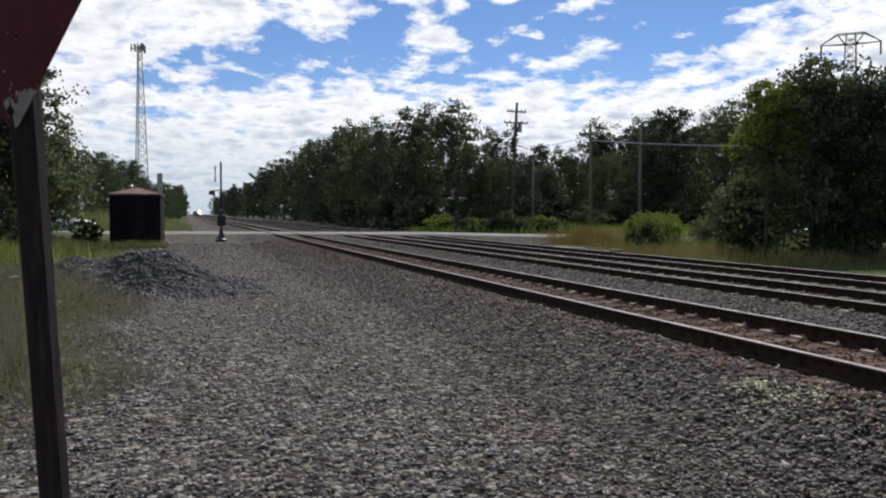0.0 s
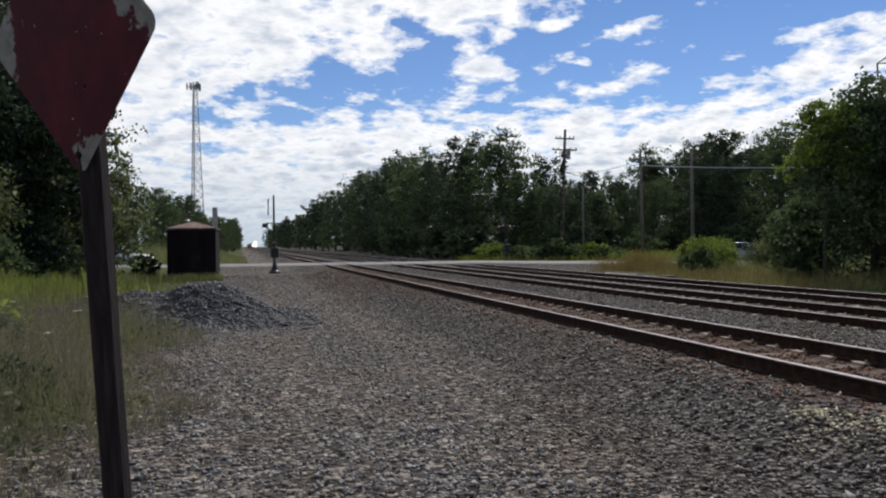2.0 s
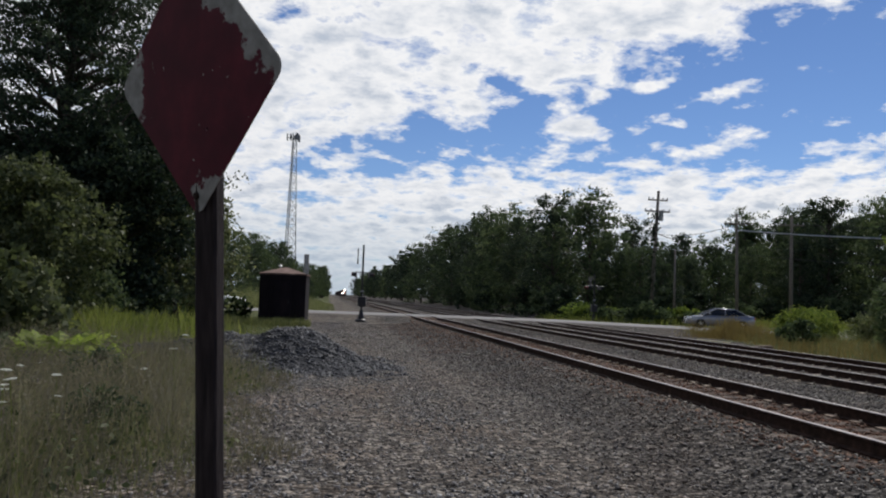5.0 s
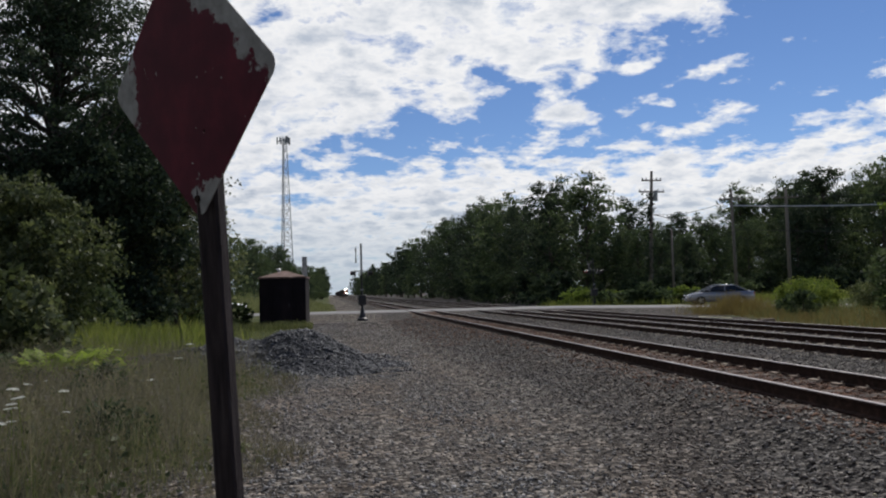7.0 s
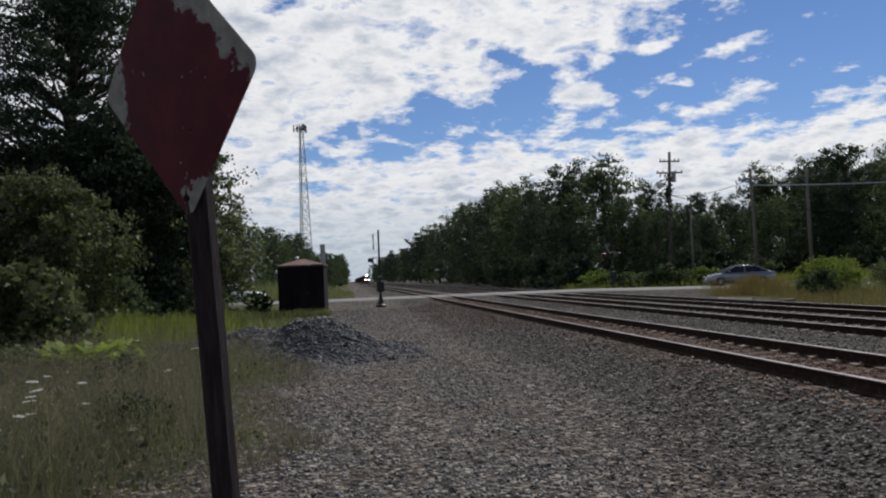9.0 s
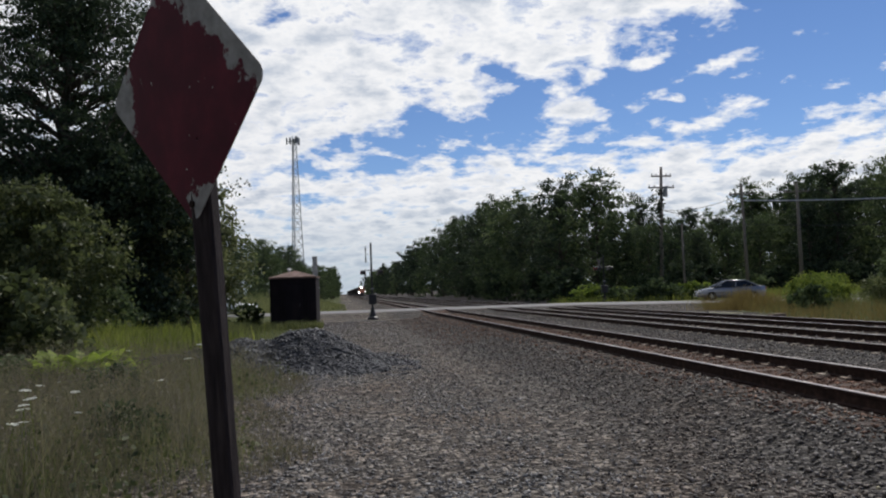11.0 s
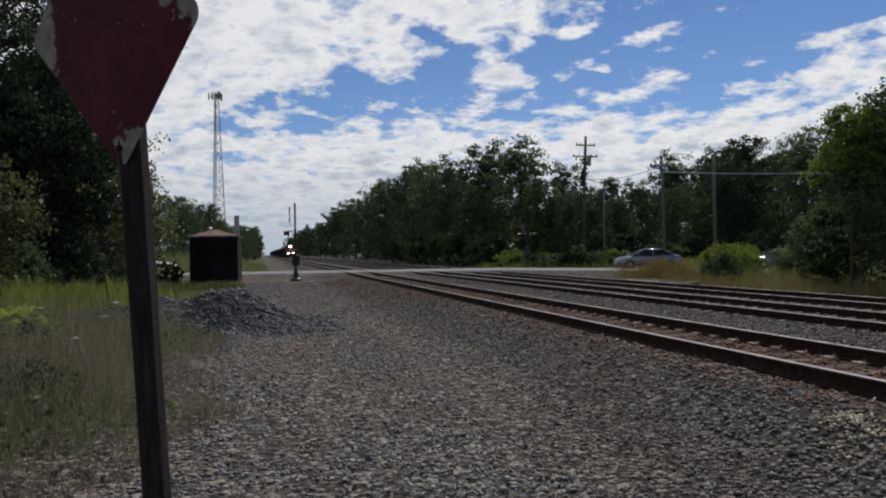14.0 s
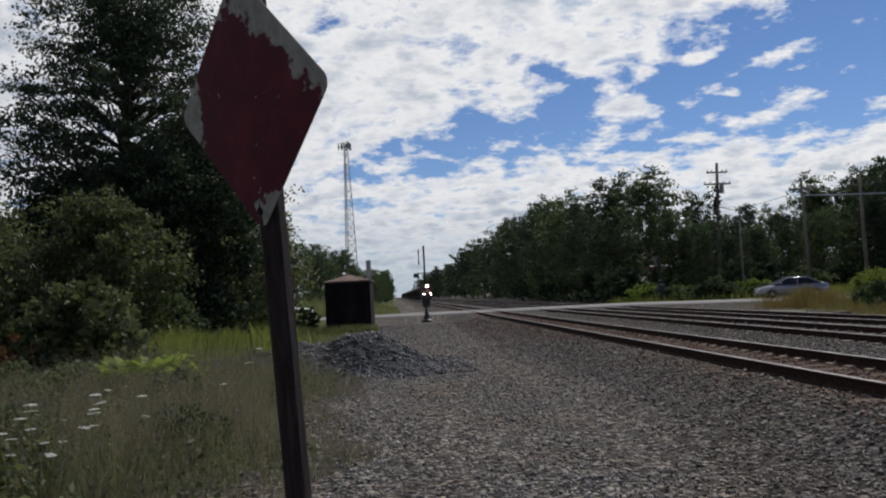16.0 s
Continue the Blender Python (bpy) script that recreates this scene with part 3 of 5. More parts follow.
def make_gravel():
    rng = np.random.default_rng(7)
    n = 175000
    y = 3.2 + 44.0 * rng.uniform(0, 1, n) ** 2.4
    x = rng.uniform(-2.6, 16.0, n)
    keep = (x < 2.5 + y * 1.15) & (x > -0.55 * y) & (x > -1.6 + rng.normal(0, 0.5, n))
    # fewer loose stones in the wheel tracks, where they are pressed into the fines
    rut = np.exp(-((x - 0.35 - 0.02 * y) / 0.45) ** 2) + np.exp(-((x - 2.15 - 0.015 * y) / 0.4) ** 2)
    keep &= rng.uniform(0, 1, n) > 0.55 * rut * (y > 7)
    for track, _ in TRACKS:
        keep &= ~((abs(x - track) < 0.68) & (np.mod(y + 6.0 + 0.125, 0.53) < 0.25) & (rng.uniform(0, 1, n) < 0.55))
        keep &= ~((abs(abs(x - track) - 0.7525) < 0.11))
    x, y = x[keep], y[keep]
    z = np.array([ground_height(float(a), float(b)) for a, b in zip(x, y)])
    size = rng.uniform(0.009, 0.029, len(x)) * np.where(x > 3.4, 1.22, 1.0) * (1 + 0.010 * (y - 4)) * np.where(rng.uniform(0, 1, len(x)) < 0.04, 1.5, 1.0)
    xyz = np.stack([x, y, z + size * rng.uniform(0.0, 0.75, len(x))], axis=1)
    dusty = x + rng.normal(0, 0.7, len(x)) < 2.3
    tagged(new("gravel", stones_mesh("gravel", xyz[dusty], size[dusty], rng, ROAD_STONE)), "loose dusty grey crushed stone on the service road", "gravel", kind="stuff")
    rusty = (abs(x - TRACKS[0][0]) < 0.68) | ((x > 4.6) & (x < 5.3) & (rng.uniform(0, 1, len(x)) < 0.35)) | ((y > 24) & (x > 2.6) & (x < 5.3) & (rng.uniform(0, 1, len(x)) < 0.4))
    rusty &= ~dusty
    tagged(new("rusty_ballast", stones_mesh("rusty_ballast", xyz[rusty], size[rusty], rng, RUSTY_STONE)), "rust-stained brown stone round the siding's rails", "gravel", kind="stuff")
    tagged(new("ballast", stones_mesh("ballast", xyz[~dusty & ~rusty], size[~dusty & ~rusty], rng, STONE)), "dark brownish grey ballast stone round the tracks", "gravel", kind="stuff")
    n = 260
    x, y = np.concatenate([rng.normal(4.66, 0.10, 110), rng.normal(4.55, 0.25, n - 110)]), np.concatenate([rng.normal(5.8, 0.12, 110), rng.normal(5.3, 0.22, n - 110)])
    z = np.array([ground_height(float(a), float(b)) for a, b in zip(x, y)])
    xyz = np.stack([x, y, z + 0.036], axis=1)
    tagged(new("pale_gravel", stones_mesh("pale_gravel", xyz, rng.uniform(0.012, 0.030, n), rng, PALE_STONE)), "pale yellowish spilled stone beside the siding", "gravel", kind="stuff")


def heap_height(x, y):
    """The heap of ballast: a main mound and a low ridge running off to the left."""
    a = 0.82 * math.exp(-(((x + 0.75) / 1.2) ** 2) - ((y - 19.6) / 1.5) ** 2)
    b = 0.52 * math.exp(-(((x + 2.5) / 1.1) ** 2) - ((y - 19.5) / 1.4) ** 2)
    c = 0.34 * math.exp(-(((x + 4.6) / 1.6) ** 2) - ((y - 19.3) / 1.1) ** 2)
    dip = 0.16 * math.exp(-(((x + 1.75) / 0.35) ** 2) - ((y - 18.9) / 0.9) ** 2)
    skirt = 0.09 * math.exp(-(((x - 0.3) / 0.9) ** 2) - ((y - 18.4) / 2.0) ** 2)
    return a + b + c - dip + skirt + 0.07 * noise.noise((x * 1.6, y * 1.6, 2.0)) + 0.06 * noise.noise((x * 4.1, y * 4.1, 7.0)) - 0.045


def make_heap():
    heap = thing("ballast_heap", "heap of blue-grey crushed stone dumped on the verge", "stone heap")
    xs, ys = np.arange(-8.5, 2.6, 0.16), np.arange(15.6, 23.6, 0.16)
    w = len(xs)
    verts = [(x, y, ground_height(x, y) + heap_height(x, y)) for y in ys for x in xs]
    faces = [(j * w + i, j * w + i + 1, (j + 1) * w + i + 1, (j + 1) * w + i) for j in range(len(ys) - 1) for i in range(w - 1)]
    part("mound", faces_mesh("mound", verts, faces, HEAP_FINES), None, heap)
    rng = np.random.default_rng(3)
    n = 26000
    x, y = rng.uniform(-7.5, 1.8, n), rng.uniform(16.2, 22.0, n)
    h = np.array([heap_height(float(a), float(b)) for a, b in zip(x, y)])
    keep = h > -0.02 + rng.uniform(0, 0.06, n)
    x, y, h = x[keep], y[keep], h[keep]
    z = np.array([ground_height(float(a), float(b)) for a, b in zip(x, y)]) + h
    size = rng.uniform(0.022, 0.065, len(x)) * np.where(rng.uniform(0, 1, len(x)) < 0.08, 1.6, 1.0)
    tagged(part("loose_stone", stones_mesh("loose_stone", np.stack([x, y, z], axis=1), size, rng, PILE_STONE), None, heap), kind="stuff")


make_gravel()
make_heap()


# ---- trees, bushes ----
def crown_points(rng, n, height, base, width, lumps, flat=0.85):
    """Centres of leaves: lumps of foliage on limbs, dense at the outside and with gaps between."""
    pts, tips = [], []
    for k in range(lumps):
        f = (k + rng.uniform(0, 1)) / lumps
        z = base + (height - base) * (0.06 + 0.88 * f)
        reach = width * 0.5 * math.sin(math.pi * min(0.97, 0.22 + 0.74 * f)) ** 0.8
        a = k * 2.4 + rng.uniform(-0.5, 0.5)
        r = reach * rng.uniform(0.3, 0.82)
        c = np.array((math.cos(a) * r, math.sin(a) * r, z))
        size = width * rng.uniform(0.13, 0.21)
        c[2] = min(c[2], height - 0.95 * size * flat)
        tips.append((c, size))
        m = int(n / lumps * rng.uniform(0.6, 1.4))
        sprays = max(6, m // (46 if flat < 0.5 else 30))
        d = rng.normal(size=(sprays, 3))
        d /= np.linalg.norm(d, axis=1)[:, None]
        spray = c + d * size * rng.uniform(0.55, 1.15, (sprays, 1)) * np.array((1.15, 1.15, flat))
        pts.append(spray[rng.integers(0, sprays, m)] + rng.normal(0, size * (0.125 if flat < 0.5 else 0.165), (m, 3)) * np.array((1.2, 1.2, flat)))
    pts = np.concatenate(pts)
    pts[:, 2] = np.maximum(pts[:, 2], 0.05)
    return pts, tips


def make_tree(seed, height, width, base, leaves, leaf, mat, label, category="tree", group="", at=None, name="tree", lumps=22, girth=None, flat=0.85):
    rng = np.random.default_rng(seed)
    tree = thing(name, label, category, group, at=at)
    pts, tips = crown_points(rng, leaves, height, base, width, lumps, flat)
    bm = bmesh.new()
    g = girth or height * 0.016
    sway = rng.normal(0, width * 0.02, (6, 2))
    stem = [(sway[i][0] * i / 5, sway[i][1] * i / 5, height * 0.9 * i / 5 - (0.15 if i == 0 else 0)) for i in range(6)]
    tube(bm, stem, [g * 1.25, g, g * 0.8, g * 0.6, g * 0.38, g * 0.12])
    for c, size in tips[:: 1 if height > 5 else 2]:
        start = max(0.12, min(0.8, (c[2] - 0.35 * math.hypot(c[0], c[1]) - height * 0.06) / (height * 0.9)))
        i = start * 5
        k = min(4, int(i))
        p = Vector(stem[k]).lerp(Vector(stem[k + 1]), i - k)
        q = Vector(c)
        mid = p.lerp(q, 0.55) + Vector((0, 0, -0.05 * (q - p).length))
        tube(bm, [p, mid, q], [g * 0.33, g * 0.2, g * 0.06], 5)
    part("trunk", bm, BARK, tree, smooth=True)
    part("crown", quads_mesh("crown", leaf_corners(pts, rng, leaf), mat), None, tree)
    return tree


FAR_LABEL = "tall dark green broadleaf tree in the wood beside the line"


def far_woods():
    """The woods along both sides of the line, one tree after another."""
    rng = random.Random(11)
    kinds = []
    for i, (h, w, base, mat) in enumerate(((14.0, 9.5, 0.2, LEAF_DARK), (13.0, 8.0, 0.3, LEAF_MID), (15.0, 8.5, 0.2, LEAF_DARK), (12.0, 9.5, 0.1, LEAF_MID), (14.5, 7.5, 0.2, LEAF_DARK))):
        kinds.append((h, make_tree(20 + i, h, w, base, 9500, 0.29, mat, FAR_LABEL, group="lineside wood", lumps=34, at=pose(30.0 + 7.5 * i, 100 + 8 * i, 0.1))))

    distant = []
    for i, (h, w, mat) in enumerate(((14.0, 8.5, LEAF_DARK), (13.0, 8.5, LEAF_MID))):
        distant.append((h, make_tree(30 + i, h, w, 0.2, 3400, 0.52, mat, FAR_LABEL, group="lineside wood", lumps=22, at=pose(34.0 + 6 * i, 260 + 14 * i, 0.1))))

    def plant(x, y, h, i=None):
        base_h, ob = distant[rng.randrange(2)] if y > 230 else kinds[rng.randrange(5) if i is None else i]
        c = copy_thing(ob, pose(x, y, ground_height(x, y) - 0.05, 0, 0, rng.uniform(0, 360)))
        s = h / base_h
        low, high = (0.78, 1.08) if i is None else (0.98, 1.2)
        c.scale = (s * rng.uniform(low, high), s * rng.uniform(low, high), s)

    # the edge of the wood past the road, on the far side of the tracks
    for x, y, h, i in ((24.4, 87.0, 14.0, 2), (26.8, 81.5, 13.4, 1), (30.6, 77.0, 7.4, 3), (26.2, 98.0, 11.6, 4), (25.6, 92.5, 10.0, 3),
                       (26.0, 113.0, 15.0, 1), (25.6, 105.0, 13.0, 0), (25.6, 122.0, 15.2, 3), (25.4, 133.0, 17.2, 2), (26.2, 143.0, 16.0, 0), (26.0, 155.0, 15.5, 4), (25.5, 168.0, 16.6, 3)):
        plant(x, y, h, i)
    y = 180.0
    while y < 760:
        plant(24.5 + rng.uniform(-0.8, 2.5), y, rng.uniform(12.5, 18.5))
        y += 9.5 + y * 0.02
    for y in range(124, 210, 10):
        plant(33 + rng.uniform(-1.5, 1.5), y + rng.uniform(-3, 3), rng.uniform(11, 14))
    # behind the pole line
    for x, h in ((29.5, 7.0), (33, 6.8), (36, 6.6), (39, 7.0), (42.5, 8.0), (46, 9.4), (49.5, 13.4), (53.5, 13.0), (57.5, 14.2), (62, 13.6), (67, 14.6), (72, 14.2)):
        plant(x, 79 - 0.29 * (x - 32) + rng.uniform(-1.5, 1.5), h)
        plant(x + 0.5, 97 - 0.29 * (x - 32) + rng.uniform(-2, 2), h * rng.uniform(0.9, 1.02))
        plant(x + 1.5, 88 - 0.29 * (x - 32) + rng.uniform(-2, 2), h * rng.uniform(0.9, 1.02))
    # left side of the line, far off
    y = 92.0
    while y < 620:
        plant(-14.5 + min(11.6, 0.06 * (y - 90)) + rng.uniform(-1.0, 0.6), y, rng.uniform(8.5, 11.5) + y * 0.003)
        y += 8.5 + y * 0.018
    for k in range(9):
        plant(29 + 4.6 * k + rng.uniform(-1, 1), 101 - 1.0 * k + rng.uniform(-3, 3), 7.4 + 0.8 * k)
    for x, y, h in ((-25, 100, 11), (-31, 88, 12), (-24, 125, 12.5), (-36, 105, 14), (-29, 75, 10), (-42, 90, 13), (-22, 84, 9)):
        plant(x, y, h)


def near_trees():
    # the big tree behind the sign and its neighbours
    make_tree(41, 16.6, 11.8, 1.6, 95000, 0.15, LEAF_DARK, "tall dark spreading tree with airy upper branches", at=pose(-11.2, 35.5, 0), lumps=130, flat=0.32, girth=0.36)
    make_tree(42, 7.8, 5.4, 0.8, 15000, 0.18, LEAF_SHRUB, "smaller sunlit yellow-green tree beside the tall tree", at=pose(-6.6, 36.5, 0), lumps=22)
    make_tree(43, 7.4, 8.0, 0.6, 16000, 0.22, LEAF_DARK, "dark dense tree behind the shrubs", at=pose(-20.0, 34.0, 0), lumps=30)
    make_tree(44, 11.5, 7.5, 0.6, 20000, 0.22, LEAF_DARK, "leafy tree beside the tall tree", at=pose(-9.6, 40.0, 0), lumps=30)
    # two added dark trees whose leaf colour stands in for the tall tree's shade
    make_tree(45, 7.9, 7.0, 0.3, 20000, 0.2, LEAF_DARK, "added dark filler tree for the shade under the tall tree's edge", at=pose(-13.2, 35.0, 0), lumps=36)
    make_tree(46, 8.4, 7.0, 0.2, 18000, 0.2, LEAF_DARK, "added dark filler tree for the shade below the tall tree", at=pose(-8.6, 34.0, 0), lumps=34)
    # the dense stand near the far track
    make_tree(51, 7.6, 5.8, 0.3, 24000, 0.17, LEAF_MID, "dense green lineside tree with a sunlit top", at=pose(23.4, 25.8, 0), lumps=34)
    make_tree(52, 7.2, 6.0, 0.2, 20000, 0.17, LEAF_DARK, "dense dark lineside tree", at=pose(25.6, 24.0, 0), lumps=32)
    make_tree(53, 7.0, 5.6, 0.2, 18000, 0.17, LEAF_DARK, "dense dark lineside tree", at=pose(28.6, 21.4, 0), lumps=30)
    make_tree(54, 3.6, 3.0, 0.2, 7000, 0.17, LEAF_MID, "green sapling at the edge of the stand", at=pose(22.6, 28.4, 0), lumps=16)
    # added crown in yellow-green that paints the sunlight on the stand's upper left
    make_tree(56, 7.0, 3.4, 3.9, 5200, 0.15, LEAF_LIGHT, "added slender tree, its yellow-green colour standing in for the stand's sunlit top", at=pose(21.4, 26.0, 0), lumps=16, girth=0.07)
    make_tree(55, 8.2, 6.8, 0.4, 15000, 0.2, LEAF_DARK, "tall dark tree behind the lineside stand", at=pose(30.5, 29.5, 0), lumps=30)


def make_bush(seed, x, y, height, width, leaves, leaf, mat, label, group=""):
    return make_tree(seed, height, width, 0.05, leaves, leaf, mat, label, "bush", group, pose(x, y, ground_height(x, y)), "bush", 16, 0.03)


def make_fern(seed, x, y, height, fronds):
    """Arching fronds from one crown, each a stalk with paired leaflets."""
    rng = np.random.default_rng(seed)
    fern = thing("fern", "bright yellow-green fern with arching fronds", "fern", "ferns on the verge", at=pose(x, y, ground_height(x, y)))
    for k in range(fronds):
        a, reach, h = k * 2.4 + rng.uniform(-0.3, 0.3), height * rng.uniform(0.35, 0.8), height * rng.uniform(0.7, 1.05)
        out, side = np.array((math.cos(a), math.sin(a), 0.0)), np.array((-math.sin(a), math.cos(a), 0.0))
        f = np.linspace(0.12, 1.0, 15)
        spine = out * (reach * f ** 1.5)[:, None] + np.array((0, 0, 1.0)) * (h * (f - 0.28 * f ** 3))[:, None]
        length = height * 0.24 * np.sin(math.pi * np.clip(f * 0.95 + 0.04, 0, 1)) ** 0.7
        quads = []
        for sign in (-1, 1):
            tip = spine + sign * side * length[:, None] + out * (length * 0.45)[:, None] - np.array((0, 0, 0.25)) * length[:, None]
            wide = out * 0.03 + np.array((0, 0, 0.022))
            quads.append(np.stack([spine - wide, spine + wide, tip + wide * 0.4, tip - wide * 0.4], axis=1))
        part("frond", quads_mesh("frond", np.concatenate(quads), LEAF_FERN), None, fern)


def bushes():
    # verge on the left
    make_bush(61, -9.3, 26.6, 5.5, 5.8, 22000, 0.16, LEAF_SHRUB, "large rounded shrub with small green leaves")
    make_bush(62, -13.4, 25.0, 5.6, 6.6, 22000, 0.16, LEAF_SHRUB, "large shrub with some browning leaves")
    make_bush(63, -8.6, 23.4, 2.3, 3.2, 7000, 0.14, LEAF_SHRUB, "leafy shrub at the back of the verge")
    make_fern(64, -4.55, 14.7, 1.2, 34)
    make_fern(63, -3.95, 14.9, 1.0, 24)
    make_fern(62, -5.1, 14.6, 0.85, 18)
    make_bush(65, -6.7, 17.6, 2.3, 3.4, 5200, 0.19, LEAF_SHRUB, "green shrub with glossy pointed leaves")
    make_bush(66, -7.9, 16.0, 1.5, 2.2, 3000, 0.1, LEAF_RUST, "reddish brown leafy weed clump")
    make_bush(60, -10.6, 18.5, 2.2, 3.6, 6000, 0.13, LEAF_SHRUB, "olive green shrub among the weeds")
    make_bush(59, -3.4, 12.6, 0.75, 1.2, 1300, 0.08, LEAF_MID, "low dark green weed clump")
    make_bush(58, -2.3, 9.0, 0.6, 1.0, 1200, 0.06, LEAF_MID, "low dark green weed clump")
    make_bush(57, -4.6, 10.8, 0.9, 1.6, 2000, 0.08, LEAF_SHRUB, "low olive green weed clump")
    for k, (x, y, h) in enumerate(((-3.3, 7.0, 0.7), (-3.9, 8.3, 0.85), (-2.9, 5.8, 0.6), (-4.6, 8.9, 0.85), (-3.4, 6.2, 0.65), (-5.2, 9.6, 1.0), (-2.5, 5.2, 0.5))):
        make_bush(150 + k, x, y, h, 1.0, 900, 0.075, LEAF_MID if k % 2 else LEAF_SHRUB, "leafy green weed clump among white wildflowers", "leafy weeds on the verge")
    for k, (x, y, h) in enumerate(((-7.2, 12.4, 1.2), (-8.4, 14.0, 1.5), (-6.2, 13.4, 0.9), (-9.6, 15.6, 1.7), (-5.6, 14.6, 0.8))):
        make_bush(160 + k, x, y, h, 1.9, 1800, 0.1, LEAF_SHRUB if k % 2 else LEAF_MID, "rough green weed clump below the shrubs", "rough weeds below the shrubs")
    make_bush(67, -4.9, 44.5, 1.3, 1.8, 2600, 0.17, LEAF_MID, "leafy bush beside the dark shed")
    make_bush(68, -7.6, 43.0, 1.9, 2.6, 3000, 0.18, LEAF_MID, "leafy bush beside the dark shed")
    make_bush(69, -8.5, 29.0, 2.3, 4.0, 4500, 0.17, LEAF_MID, "low shrub under the tall tree")
    # beyond the far track
    make_bush(71, 25.5, 40.4, 1.7, 3.9, 9000, 0.12, LEAF_LIGHT, "rounded sunlit green bush beside the track")
    make_bush(72, 28.6, 38.6, 1.5, 3.6, 9000, 0.12, LEAF_SHRUB, "open green bush beside the track")
    make_bush(73, 21.4, 34.4, 1.3, 1.7, 1500, 0.17, LEAF_MID, "small green bush with pale flower heads")
    make_bush(74, 24.0, 31.0, 3.2, 3.4, 5200, 0.19, LEAF_MID, "tall green bush beside the stand of trees")
    make_bush(75, 22.6, 37.4, 1.0, 1.5, 1100, 0.17, LEAF_MID, "small green bush in dry grass")
    rng = random.Random(5)
    for k in range(9):
        make_bush(110 + k, -8.0 - 2.5 * k + rng.uniform(-0.6, 0.6), 45 + rng.uniform(-3, 3), rng.uniform(2.4, 3.6), rng.uniform(3.4, 4.4), 2600, 0.22, LEAF_MID if k % 2 else LEAF_DARK,
                  "green undergrowth bush behind the tall tree", "undergrowth behind the tall tree")
    for k in range(11):
        make_bush(80 + k, 20.8 + 0.85 * k + rng.uniform(-0.4, 0.4), 64.5 - 0.25 * k + rng.uniform(-1, 1), rng.uniform(1.0, 1.9), rng.uniform(2.6, 3.8), 1900, 0.24, LEAF_LIGHT if k % 3 == 0 else LEAF_MID,
                  "low green bush on the far side of the road", "bushes along the road")
    for k in range(12):
        make_bush(130 + k, 29.0 + 2.9 * k + rng.uniform(-0.6, 0.6), 73.5 - 0.7 * k + rng.uniform(-1, 1), rng.uniform(2.2, 3.8), rng.uniform(3.6, 4.8), 2600, 0.26, LEAF_DARK if k % 3 else LEAF_MID,
                  "dark undergrowth bush below the wood", "undergrowth below the wood")
    for k in range(7):
        make_bush(95 + k, 21.5 + rng.uniform(-0.7, 0.8), 72 + 9 * k + rng.uniform(-2, 2), rng.uniform(2.2, 4.2), rng.uniform(3.2, 4.6), 2200, 0.3, LEAF_MID if k % 2 else LEAF_DARK,
                  "green undergrowth bush at the edge of the wood", "undergrowth at the wood's edge")


def grass(name, label, rng, x, y, low, high, width, mat, lean=0.35, rise=None):
    """Blades and stems, each a bent strip."""
    n = len(x)
    z = np.array([ground_height(float(a), float(b)) for a, b in zip(x, y)])
    clumps = np.array([0.5 + 1.1 * noise.noise((float(u) * 1.1, float(v) * 0.8, low * 9)) for u, v in zip(x, y)])
    h = rng.uniform(low, high, n) * np.clip(0.55 + 0.6 * clumps, 0.3, 1.2) * (1 if rise is None else rise)
    a = rng.uniform(0, 2 * np.pi, n)
    side = np.stack([np.cos(a), np.sin(a), np.zeros(n)], axis=1) * (width * rng.uniform(0.6, 1.4, n))[:, None] / 2
    b = rng.uniform(0, 2 * np.pi, n)
    out = np.stack([np.cos(b), np.sin(b), np.zeros(n)], axis=1) * (h * lean * rng.uniform(0.1, 1.0, n))[:, None]
    foot = np.stack([x, y, z - 0.02], axis=1)
    mid = foot + out * 0.35 + np.stack([np.zeros(n), np.zeros(n), h * 0.6], axis=1)
    tip = foot + out + np.stack([np.zeros(n), np.zeros(n), h], axis=1)
    lower = np.stack([foot - side, foot + side, mid + side * 0.8, mid - side * 0.8], axis=1)
    upper = np.stack([mid - side * 0.8, mid + side * 0.8, tip + side * 0.15, tip - side * 0.15], axis=1)
    tagged(new(name, quads_mesh(name, np.concatenate([lower, upper]), mat)), label, "grass", kind="stuff")


def verge_edge(y):
    return -1.05 + 0.28 * math.sin(y * 0.9) + 0.22 * math.sin(y * 2.3 + 1.0) - 0.6 * max(0.0, 6.4 - y)


